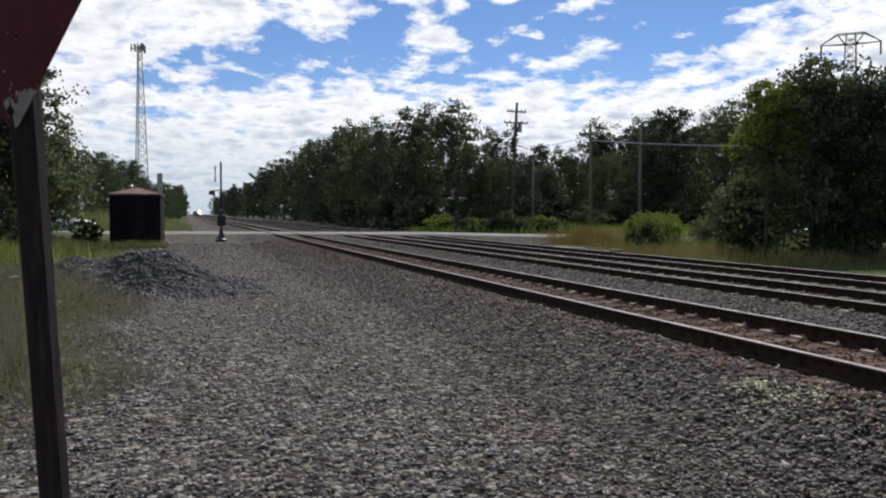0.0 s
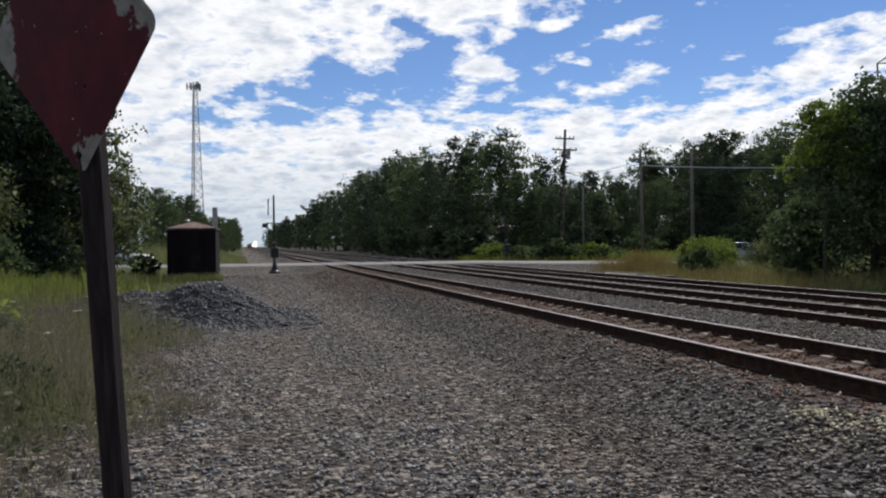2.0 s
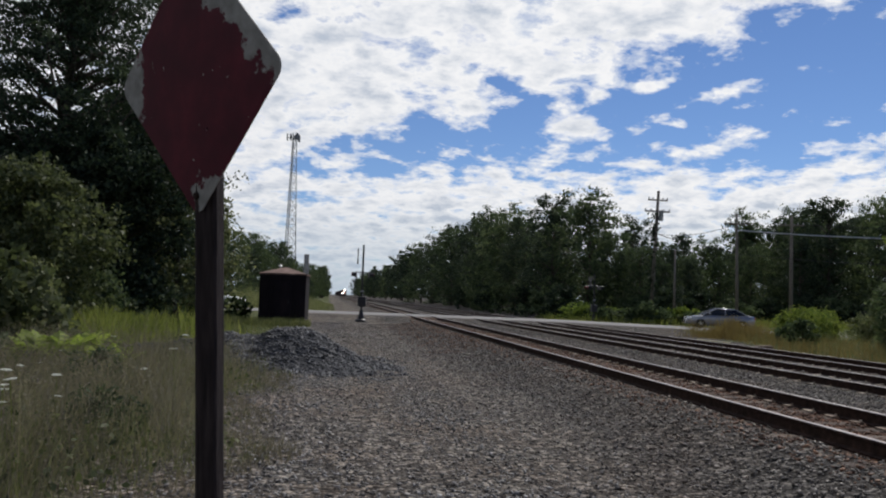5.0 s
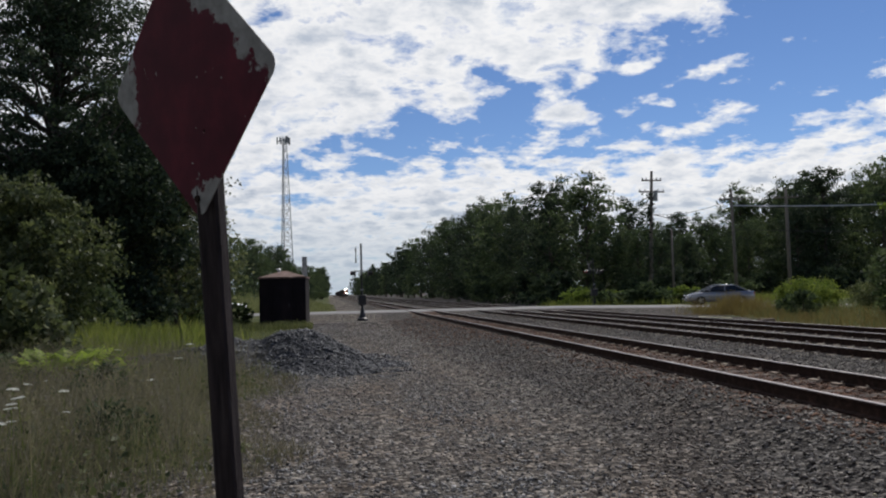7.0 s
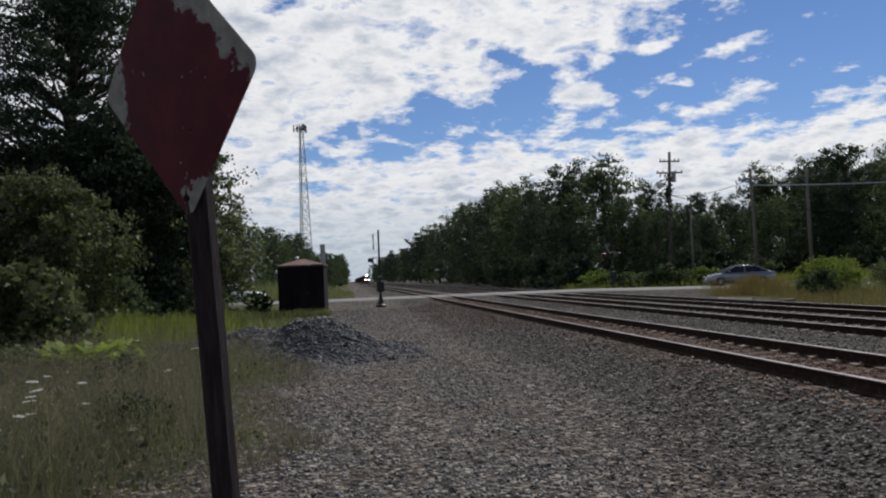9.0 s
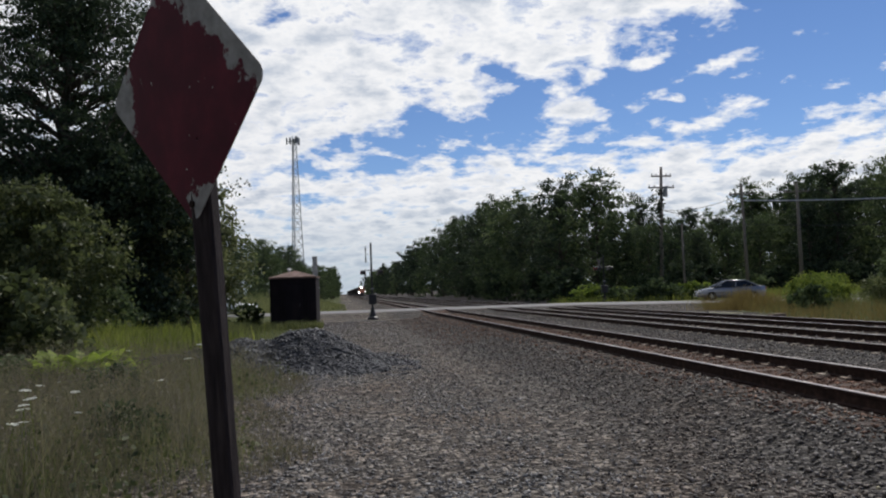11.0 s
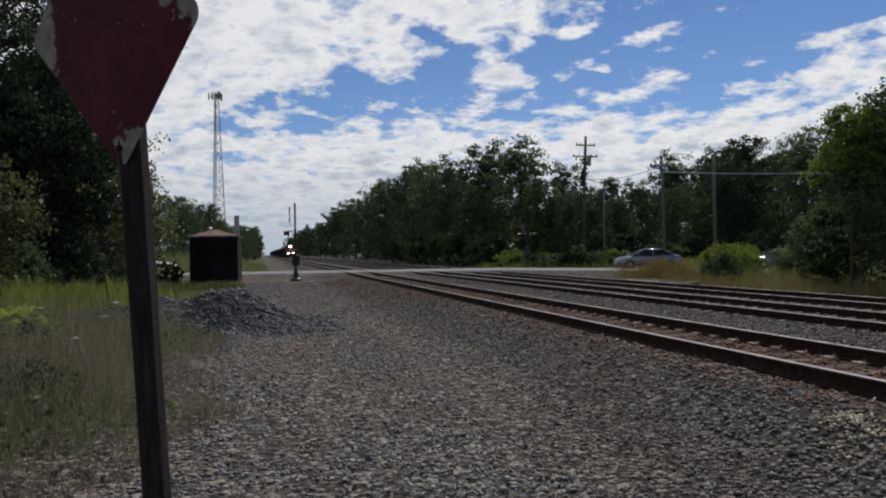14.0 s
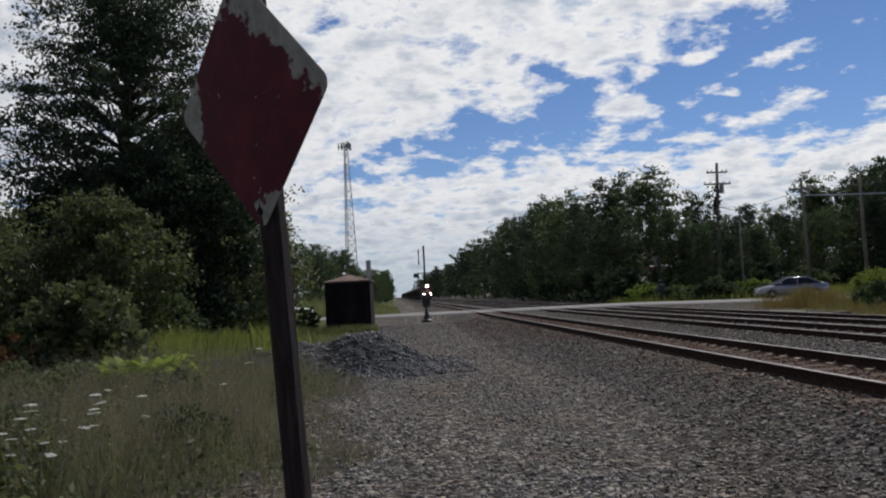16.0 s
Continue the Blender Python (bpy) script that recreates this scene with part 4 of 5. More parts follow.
def grasses():
    rng = np.random.default_rng(31)

    def verge(n, y0, y1, out, power=1.0):
        y = rng.uniform(y0, y1, n)
        edge = np.array([verge_edge(float(v)) for v in y])
        return edge - out * rng.uniform(0, 1, n) ** power, y

    def from_edge(x, y):
        return np.clip((np.array([verge_edge(float(v)) for v in y]) - x) / 1.1, 0.22, 1.0) * np.clip((y - 3.6) / 1.6, 0.3, 1.0)

    x, y = verge(18000, 4.4, 16.5, 7.0, 0.85)
    grass("verge_grass", "wispy green grass on the verge", rng, x, y, 0.2, 0.7, 0.008, GRASS_GREEN, 0.9, from_edge(x, y))
    x, y = verge(17000, 4.8, 16.5, 4.6, 0.8)
    grass("seed_grass", "brownish purple seeding grass on the verge", rng, x, y, 0.35, 1.2, 0.0045, GRASS_BROWN, 0.75, from_edge(x, y))
    # loose seed heads, as a haze of fine chaff at the top of the stems
    x, y = verge(460, 5.4, 15.5, 4.2, 0.8)
    z = np.array([ground_height(float(a), float(b)) for a, b in zip(x, y)])
    head = np.stack([x, y, z + from_edge(x, y) * rng.uniform(0.4, 0.85, len(x))], axis=1)
    c = np.repeat(head, 34, axis=0) + rng.normal(0, 1, (len(head) * 34, 3)) * np.array((0.07, 0.07, 0.10))
    tagged(new("seed_heads", quads_mesh("seed_heads", leaf_corners(c, rng, 0.026), GRASS_BROWN)), "fine brown seed heads above the verge grass", "grass", kind="stuff")
    x, y = verge(28000, 4.4, 17.0, 7.5, 0.55)
    z = np.array([ground_height(float(a), float(b)) for a, b in zip(x, y)])
    tops = 0.62 * from_edge(x, y) * np.array([0.6 + 1.1 * noise.noise((float(a) * 0.9, float(b) * 0.7, 8.0)) for a, b in zip(x, y)])
    c = np.stack([x, y, z + np.maximum(0.03, tops) * rng.uniform(0.1, 1.0, len(x))], axis=1)
    tagged(new("verge_weeds", quads_mesh("verge_weeds", leaf_corners(c, rng, 0.075), LEAF_SHRUB)), "small leafy green weeds among the grass", "weeds", kind="stuff")
    x, y = verge(2600, 4.4, 16.0, 0.5)
    grass("edge_grass", "sparse dry grass at the edge of the stone", rng, x + 0.3, y, 0.05, 0.2, 0.007, GRASS_BROWN, 0.8)
    x, y = rng.uniform(-14, -1.4, 16000), rng.uniform(21, 48, 16000)
    grass("far_verge_grass", "green grass behind the stone heap", rng, x, y, 0.25, 0.55, 0.016, GRASS_GREEN, 0.5, np.clip((-1.2 - x) / 3.5, 0.35, 1.3))
    x, y = rng.normal(-6.1, 1.1, 6000), rng.normal(25.5, 2.0, 6000)
    grass("goldenrod", "bright yellow-green weeds in the sun", rng, x, y, 0.55, 1.0, 0.03, LEAF_WEED, 0.5)
    x, y = rng.uniform(-5.2, -0.9, 2600), rng.uniform(40.2, 42.9, 2600)
    grass("shed_grass", "tall weeds against the dark shed", rng, x, y, 0.15, 0.5, 0.025, GRASS_GREEN)
    # dry grass beyond the far track
    x, y = rng.uniform(17.2, 25, 9000), rng.uniform(22, 45.5, 9000)
    keep = x > 17.4 + np.maximum(0, y - 28) * 0.27
    grass("dry_grass", "dry tan grass beyond the far track", rng, x[keep], y[keep], 0.15, 0.6, 0.014, GRASS_TAN, 0.6)
    x, y = rng.normal(22.0, 1.0, 3600), rng.normal(42.0, 1.4, 3600)
    grass("tall_dry_grass", "tall reddish dry grass beside the road", rng, x, y, 0.4, 1.15, 0.014, GRASS_TAN, 0.45)
    x, y = rng.uniform(17, 40, 9000), rng.uniform(20, 46, 9000)
    keep = x > 17.4 + np.maximum(0, y - 28) * 0.3
    x, y = x[keep], y[keep]
    grass("track_grass", "green grass beyond the far track", rng, x, y, 0.25, 0.8, 0.014, GRASS_GREEN, 0.6)
    x, y = rng.uniform(19, 50, 9000), rng.uniform(60, 74, 9000)
    keep = (x - ROAD_MID.x) * ROAD_SIDE.x + (y - ROAD_MID.y) * ROAD_SIDE.y > ROAD_HALF + 1.0
    grass("roadside_grass", "green grass on the far side of the road", rng, x[keep], y[keep], 0.3, 0.8, 0.035, LEAF_WEED)
    x, y = rng.uniform(-12, 0.6, 7000), rng.uniform(67, 130, 7000)
    grass("lineside_grass", "tall rough grass beside the line past the road", rng, x, y, 0.5, 1.9, 0.05, GRASS_GREEN, 0.6, np.clip((0.9 - x) / 5.0, 0.15, 1.1))


def wild_carrot():
    """White flower heads on thin stems in the grass."""
    rng = random.Random(9)
    plant = thing("wild_carrot", "white flat-headed wildflower on a thin stem", "wildflower", "wildflowers on the verge")
    part("stem", tube(bmesh.new(), [(0, 0, 0), (0.02, 0, 0.4), (0, 0.01, 0.8)], [0.005, 0.004, 0.003], 5), LEAF_WEED, plant)
    bm = bmesh.new()
    for k in range(16):
        a, r = k * 2.4, 0.011 * math.sqrt(k) * 1.05
        c = Vector((math.cos(a) * r, math.sin(a) * r, 0.80 + 0.012 - r * 0.1))
        bmesh.ops.create_icosphere(bm, subdivisions=1, radius=0.011, matrix=Matrix.Translation(c) @ Matrix.Diagonal((1, 1, 0.5, 1)))
    part("flower_head", bm, PETAL, plant)
    spots = [(-1.9 - rng.random() * 3.6, 6.6 + rng.random() * 8.5) for _ in range(11)] + [(-2.85 + rng.gauss(0, 0.4), 6.5 + rng.gauss(0, 0.8)) for _ in range(20)]
    plant.matrix_basis = pose(-2.6, 8.2, 0, 4, 3, 0)
    for x, y in spots:
        c = copy_thing(plant, pose(x, y, ground_height(x, y) - 0.02, rng.uniform(-9, 9), rng.uniform(-9, 9), rng.uniform(0, 360)))
        s = rng.uniform(0.75, 1.15)
        c.scale = (s, s, s)


far_woods()
near_trees()
bushes()
grasses()
wild_carrot()


# ---- the red diamond sign ----
def sign_material():
    """Faded red paint that has peeled to grey-white along the edges and in flecks."""
    m = bpy.data.materials.new("peeling_red_paint")
    m.use_nodes = True
    t = m.node_tree
    bsdf = t.nodes["Principled BSDF"]
    p = t.nodes.new("ShaderNodeTexCoord").outputs["Object"]
    sep = t.nodes.new("ShaderNodeSeparateXYZ")
    t.links.new(p, sep.inputs[0])
    x, z = sep.outputs[0], sep.outputs[2]
    upper_right = math_node(t, "MULTIPLY", math_node(t, "ADD", x, z), 0.7071)
    lower_left = math_node(t, "MULTIPLY", math_node(t, "ADD", x, z), -0.7071)
    tall = math_node(t, "MULTIPLY", math_node(t, "MAXIMUM", z, -0.05), -0.10)
    edge = math_node(t, "MULTIPLY_ADD", math_node(t, "SUBTRACT", upper_right, math_node(t, "ADD", 0.182, tall)), 11.0, 0.0)
    corner = math_node(t, "MULTIPLY", math_node(t, "SUBTRACT", math_node(t, "MULTIPLY", x, -1.0), 0.225), 9.0)
    top = math_node(t, "MULTIPLY", math_node(t, "SUBTRACT", z, 0.235), 9.0)
    foot = math_node(t, "MINIMUM", math_node(t, "MULTIPLY_ADD", z, -9.0, -2.1), math_node(t, "MULTIPLY_ADD", x, 16.0, 0.1))
    field = math_node(t, "MAXIMUM", math_node(t, "MAXIMUM", edge, corner), math_node(t, "MAXIMUM", top, foot))
    field = math_node(t, "MAXIMUM", field, -0.62)
    ragged = math_node(t, "ADD", math_node(t, "MULTIPLY", math_node(t, "SUBTRACT", noise_node(t, p, 16.0, 6.0, 0.65), 0.5), 2.6), field)
    flecks = math_node(t, "MULTIPLY", math_node(t, "SUBTRACT", noise_node(t, p, 44.0, 3.0, 0.5), 0.73), 16.0)
    bare = math_node(t, "MULTIPLY_ADD", math_node(t, "MAXIMUM", ragged, flecks), 9.0, 0.5, True)
    red = ramp_node(t, noise_node(t, p, 9.0, 6.0, 0.6), ((0.3, (0.046, 0.003, 0.011)), (0.5, (0.068, 0.005, 0.015)), (0.7, (0.10, 0.009, 0.021))))
    white = ramp_node(t, noise_node(t, p, 22.0, 5.0), ((0.3, (0.16, 0.15, 0.148)), (0.6, (0.27, 0.262, 0.258)), (0.8, (0.37, 0.362, 0.355))))
    t.links.new(mix_node(t, bare, red, white), bsdf.inputs["Base Color"])
    bsdf.inputs["Roughness"].default_value, bsdf.inputs["Specular IOR Level"].default_value = 0.7, 0.2
    b = t.nodes.new("ShaderNodeBump")
    b.inputs["Strength"].default_value, b.inputs["Distance"].default_value, b.invert = 0.6, 0.001, True
    t.links.new(bare, b.inputs["Height"])
    t.links.new(b.outputs[0], bsdf.inputs["Normal"])
    return m


def make_sign():
    sign = thing("diamond_sign", "leaning red diamond sign with peeling paint on a dark post", "sign")
    half, corner = 0.2285, 0.032
    ring = []
    for cx, cz, a0 in ((1, 1, 0), (-1, 1, 90), (-1, -1, 180), (1, -1, 270)):
        for k in range(6):
            a = radians(a0 + 18 * k)
            px, pz = cx * (half - corner) + corner * math.cos(a), cz * (half - corner) + corner * math.sin(a)
            ring.append(((px - pz) * 0.7071, (px + pz) * 0.7071))
    holes = [[(math.cos(math.pi * k / 5) * r + hx, math.sin(math.pi * k / 5) * r + hz) for k in range(10)] for hx, hz, r in ((0.0, 0.272, 0.0065), (0.0, -0.272, 0.006), (0.045, -0.118, 0.0052))]
    bm = bmesh.new()
    edges = []
    for loop in [ring] + holes:
        vs = [bm.verts.new((x, -0.0015, z)) for x, z in loop]
        edges += [bm.edges.new((vs[i], vs[(i + 1) % len(vs)])) for i in range(len(vs))]
    front = bmesh.ops.triangle_fill(bm, use_beauty=True, use_dissolve=False, edges=edges)
    faces = [g for g in front["geom"] if isinstance(g, bmesh.types.BMFace)]
    ext = bmesh.ops.extrude_face_region(bm, geom=faces)
    bmesh.ops.translate(bm, verts=[v for v in ext["geom"] if isinstance(v, bmesh.types.BMVert)], vec=(0, 0.003, 0))
    # the plate's own axes: x along its width, z up its height
    wide = (Vector((-0.174, 1.754, 2.136)) - Vector((-0.592, 2.202, 2.165))).normalized()
    tall = (Vector((-0.400, 1.919, 2.451)) - Vector((-0.360, 1.988, 1.836))).normalized()
    back = tall.cross(wide).normalized()
    tall = wide.cross(back).normalized()
    mid = Vector((-0.382, 1.966, 2.146))
    m = Matrix((wide, back, tall)).transposed().to_4x4()
    m.translation = mid
    plate = part("plate", bm, sign_material(), sign)
    plate.matrix_basis = m
    top = mid + back * 0.058 - wide * 0.012 + tall * 0.318
    foot = Vector((-0.262, 2.150, -0.05))
    axis = (top - foot).normalized()
    bm = bmesh.new()
    w = 0.027
    ring = ((-w, -w + 0.006), (-w + 0.006, -w), (w - 0.006, -w), (w, -w + 0.006), (w, w - 0.006), (w - 0.006, w), (-w + 0.006, w), (-w, w - 0.006))
    length = (top - foot).length
    loft(bm, [[(x * f, y * f, z * length) for x, y in ring] for z, f in ((0, 1.0), (0.3, 1.01), (0.55, 0.985), (0.8, 1.0), (0.995, 1.0), (1.0, 0.9))])
    post = part("post", bm, POST_WOOD, sign, "dark weathered square timber post")
    turn = Vector((0, 0, 1)).rotation_difference(axis).to_matrix().to_4x4()
    post.matrix_basis = Matrix.Translation(foot) @ turn @ pose(0, 0, 0, 0, 0, -15)
    for hz in (0.272, -0.272):
        bm = bmesh.new()
        bmesh.ops.create_cone(bm, cap_ends=True, segments=6, radius1=0.009, radius2=0.009, depth=0.006, matrix=pose(0, -0.004, hz, 90))
        part("bolt", bm, RUST_STEEL, sign).matrix_basis = m


# ---- shed, signals, poles, towers ----
def make_shed():
    shed = thing("signal_shed", "dark brown equipment shed with a rusty hipped roof", "shed", at=pose(-2.40, 44.3, 0.03, 0, 0, -3))
    w, d, h = 1.20, 1.20, 2.56
    bm = bmesh.new()
    box(bm, -w - 0.1, w + 0.1, -d - 0.1, d + 0.1, -0.15, 0.12, 0.02)
    part("footing", bm, CONCRETE, shed)
    bm = bmesh.new()
    box(bm, -w, w, -d, d, 0.12, h, 0.015)
    part("wall_box", bm, SHED_WALL, shed)
    batten = mesh_from("batten", box(bmesh.new(), -0.015, 0.015, -d - 0.018, -d + 0.01, 0.16, h - 0.04), SHED_WALL)
    for k in range(15):
        part("batten", batten, None, shed).location.x = -w + 0.11 + k * (2 * w - 0.22) / 14
    bm = bmesh.new()
    e, top = 0.05, 0.40
    rim = [(-w - e, -d - e), (w + e, -d - e), (w + e, d + e), (-w - e, d + e)]
    loft(bm, [[(x, y, h - 0.03) for x, y in rim], [(x, y, h + 0.05) for x, y in rim], [(x * 0.07, y * 0.07, h + top) for x, y in rim]])
    part("roof", bm, SHED_ROOF, shed)
    bm = bmesh.new()
    tube(bm, [(-0.3, 0, h + 0.2), (-0.3, 0, h + 0.44), (-0.3, 0, h + 0.46), (-0.3, 0, h + 0.54)], [0.06, 0.06, 0.14, 0.05], 10)
    part("vent", bm, GREY_METAL, shed, "pale metal roof vent")
    door = part("door", box(bmesh.new(), -0.45, 0.45, -d - 0.05, -d - 0.02, 0.2, 2.15, 0.01), SHED_WALL, shed)
    part("handle", box(bmesh.new(), 0.32, 0.36, -d - 0.09, -d - 0.05, 1.05, 1.2, 0.005), DARK_METAL, door)


def make_signal(x, y, height, label, box_side=1):
    s = thing("crossing_signal", label, "crossing signal", "crossing signals", at=pose(x, y, ground_height(x, y), 0, 0, 2))
    bm = bmesh.new()
    loft(bm, [[(math.cos(a) * r, math.sin(a) * r, z) for a in (2 * math.pi * k / 10 for k in range(10))] for z, r in ((-0.1, 0.36), (0.12, 0.34), (0.2, 0.22), (0.6, 0.11), (0.75, 0.09))])
    part("base", bm, DARK_METAL, s)
    part("mast", tube(bmesh.new(), [(0, 0, 0.5), (0, 0, height)], [0.062, 0.058], 10), DARK_METAL, s)
    part("junction_box", box(bmesh.new(), -0.24, 0.24, -0.2, 0.2, 0.95, 1.55, 0.03), DARK_METAL, s, "dark square relay box")
    part("label_plate", box(bmesh.new(), -0.11, 0.11, -0.09, -0.075, 1.86, 1.93), GREY_METAL, s)
    part("crossarm", tube(bmesh.new(), [(-0.42, 0, 3.02), (0, 0, 3.06), (0.42, 0, 3.02)], [0.025, 0.03, 0.025], 8), DARK_METAL, s)
    for side in (-1, 1):
        for face in (-1, 1):
            bm = bmesh.new()
            c = Vector((side * 0.40, face * 0.28, 2.9))
            bmesh.ops.create_cone(bm, cap_ends=True, segments=14, radius1=0.2, radius2=0.2, depth=0.03, matrix=pose(*c, 0, 90))
            tube(bm, [c, c + Vector((side * 0.26, 0, 0.02))], [0.12, 0.13], 12)
            head = part("lamp_head", bm, DARK_METAL, s)
            bm = bmesh.new()
            bmesh.ops.create_cone(bm, cap_ends=True, segments=12, radius1=0.1, radius2=0.1, depth=0.02, matrix=pose(c.x + side * 0.265, c.y, c.z, 0, 90))
            part("lens", bm, LAMP_RED, head)
    # the crossed boards face the road, so they show edge-on along the tracks
    for a in (45, -45):
        ob = part("crossbuck_board", box(bmesh.new(), -0.014, 0.014, -0.6, 0.6, -0.11, 0.11, 0.004), DARK_METAL, s)
        ob.matrix_basis = pose(-0.33, 0, height - 0.72, a)
    part("board_bracket", box(bmesh.new(), -0.33, 0.02, -0.008, 0.008, height - 0.725, height - 0.715), DARK_METAL, s)
    return s


def make_pole(x, y, height, arms, label, lean=(0, 0), thick=0.16, vine=False):
    p = thing("utility_pole", label, "utility pole", "utility poles", at=pose(x, y, ground_height(x, y) - 0.3, lean[0], lean[1], -14))
    part("shaft", tube(bmesh.new(), [(0, 0, 0), (0, 0, height * 0.5), (0, 0, height + 0.3)], [thick, thick * 0.85, thick * 0.62], 9), POLE_WOOD, p, smooth=True)
    for z, half in arms:
        arm = part("crossarm", box(bmesh.new(), -half, half, -0.07, 0.07, z - 0.06, z + 0.06, 0.01), POLE_WOOD, p)
        for k in (-0.92, -0.5, 0.5, 0.92):
            part("insulator", tube(bmesh.new(), [(half * k, 0, z + 0.05), (half * k, 0, z + 0.14), (half * k, 0, z + 0.24)], [0.03, 0.06, 0.035], 7), GREY_METAL, arm)
    if vine:
        rng = np.random.default_rng(77)
        n = 900
        z = rng.uniform(0.5, height * 0.86, n)
        c = np.stack([rng.normal(-0.15, 0.22, n), rng.normal(0, 0.2, n), z], axis=1)
        part("vine", quads_mesh("vine", leaf_corners(c, rng, 0.26), LEAF_DARK), None, p, "dark leafy vine climbing the pole")
        bm = bmesh.new()
        tube(bm, [(0.35, 0, height - 2.3), (0.35, 0, height - 1.4)], [0.2, 0.2], 10)
        part("transformer", bm, GREY_METAL, p)
    return p


def wire(points, radius, mat, label, sag=0.4):
    bm = bmesh.new()
    for a, b in zip(points, points[1:]):
        a, b = Vector(a), Vector(b)
        tube(bm, [a.lerp(b, k / 10) - Vector((0, 0, sag * 4 * (k / 10) * (1 - k / 10))) for k in range(11)], [radius] * 11, 5)
    tagged(new("overhead_cable", mesh_from("overhead_cable", bm, mat)), label, "cable", "overhead cables")


def bar(bm, a, b, r):
    tube(bm, [a, b], [r, r], 4)


def make_mast_tower():
    t = thing("radio_tower", "tall slender steel lattice radio tower", "tower", at=pose(-14.7, 290.5, 0, 0, 0, 20))
    bm, h, w0, w1 = bmesh.new(), 58.0, 2.9, 0.75
    legs = [[(Vector((math.cos(a), math.sin(a), 0)) * (w0 + (w1 - w0) * f)) + Vector((0, 0, h * f)) for f in (k / 18 for k in range(19))] for a in (radians(90 + 120 * i) for i in range(3))]
    for leg in legs:
        ob = bmesh.new()
        tube(ob, [leg[0], leg[-1]], [0.16, 0.12], 6)
        part("leg", ob, LATTICE, t)
    for k in range(18):
        for i in range(3):
            a, b = legs[i], legs[(i + 1) % 3]
            bar(bm, a[k], b[k + 1], 0.06)
            bar(bm, b[k], a[k + 1], 0.06)
            bar(bm, a[k], b[k], 0.06)
    tagged(part("bracing", bm, LATTICE, t), kind="stuff")
    for i in range(3):
        a, b = radians(30 + 120 * i), radians(150 + 120 * i)
        p, q = Vector((math.cos(a) * 2.9, math.sin(a) * 2.9, h - 1.2)), Vector((math.cos(b) * 2.9, math.sin(b) * 2.9, h - 1.2))
        ob = bmesh.new()
        bar(ob, p, q, 0.09)
        bar(ob, (p + q) / 2, (0, 0, h - 1.2), 0.09)
        frame_part = part("antenna_arm", ob, LATTICE, t)
        for f in (0.08, 0.36, 0.64, 0.92):
            c = p.lerp(q, f)
            part("antenna", box(bmesh.new(), c.x - 0.16, c.x + 0.16, c.y - 0.12, c.y + 0.12, c.z - 1.1, c.z + 1.4, 0.03), LATTICE, frame_part)


def make_pylon():
    t = thing("transmission_pylon", "steel lattice power pylon above the trees", "pylon", at=pose(157, 162, 0, 0, 0, -43))
    bm, h = bmesh.new(), 47.0
    for sx in (-1, 1):
        for sy in (-1, 1):
            leg = bmesh.new()
            tube(leg, [(sx * 4, sy * 4, 0), (sx * 1.5, sy * 1.5, 30), (sx * 1.2, sy * 1.2, h - 3), (sx * 0.9, sy * 0.9, h)], [0.25, 0.2, 0.18, 0.15], 4)
            part("leg", leg, WIRE, t)
    for k in range(9):
        z0, z1 = 30 + k * 1.8, 31.8 + k * 1.8
        for s in (-1, 1):
            bar(bm, (-1.4, s * 1.3, z0), (1.4, s * 1.3, z1), 0.09)
            bar(bm, (1.4, s * 1.3, z0), (-1.4, s * 1.3, z1), 0.09)
    tagged(part("bracing", bm, WIRE, t), kind="stuff")
    for s in (-1, 1):
        arm = bmesh.new()
        for y in (-0.8, 0.8):
            bar(arm, (0, y, h - 0.2), (s * 3, y, h - 0.2), 0.14)
            bar(arm, (s * 3, y, h - 0.2), (s * 6.8, 0, h - 2.6), 0.14)
            bar(arm, (0, y, h - 2.8), (s * 6.8, 0, h - 2.6), 0.14)
            bar(arm, (s * 1.2, y, h - 2.8), (s * 3, y, h - 0.2), 0.1)
        a = part("crossarm", arm, WIRE, t)
        part("insulator_string", tube(bmesh.new(), [(s * 6.6, 0, h - 2.6), (s * 6.6, 0, h - 5.8)], [0.22, 0.22], 6), WIRE, a)


make_sign()
make_shed()
make_signal(1.95, 50.0, 4.75, "dark crossing signal mast with four flasher heads")
make_signal(21.0, 62.6, 4.0, "dark crossing signal half hidden by undergrowth across the tracks")
tagged(new("marker_post", mesh_from("marker_post", box(bmesh.new(), -2.05, -1.68, 62.6, 63.0, 0.2, 4.6, 0.02), CONCRETE)), "pale grey square post behind the dark shed", "post")
make_pole(27.65, 67.2, 11.5, ((11.0, 0.85), (10.0, 1.1)), "tall leaning timber utility pole with two crossarms and vines", (0, 2.4), 0.19, True)
make_pole(34.5, 65.0, 9.6, ((9.0, 1.05),), "timber utility pole with a crossarm", (0, -0.8))
make_pole(41.0, 67.6, 9.9, ((9.4, 1.1),), "timber utility pole in front of the wood", (0, 0), 0.19)
make_pole(29.5, 66.5, 6.4, (), "short plain timber pole beside the road", (0, 0), 0.11)
make_pole(63.0, 57.6, 9.4, ((8.9, 1.05),), "timber utility pole among the lineside trees")
wire([(34.5, 65.0, 8.35), (63.0, 57.6, 8.6)], 0.06, PALE_WIRE, "pale sunlit overhead cable between poles", 0.5)
wire([(28.1, 67.2, 7.9), (34.5, 65.0, 6.4)], 0.03, WIRE, "thin black cable between poles", 0.15)
wire([(28.1, 67.2, 7.9), (34.5, 65.0, 9.0)], 0.02, WIRE, "thin black cable between poles", 0.5)
wire([(34.5, 65.0, 6.3), (63.0, 57.6, 6.4)], 0.025, WIRE, "thin black cable between poles", 0.6)
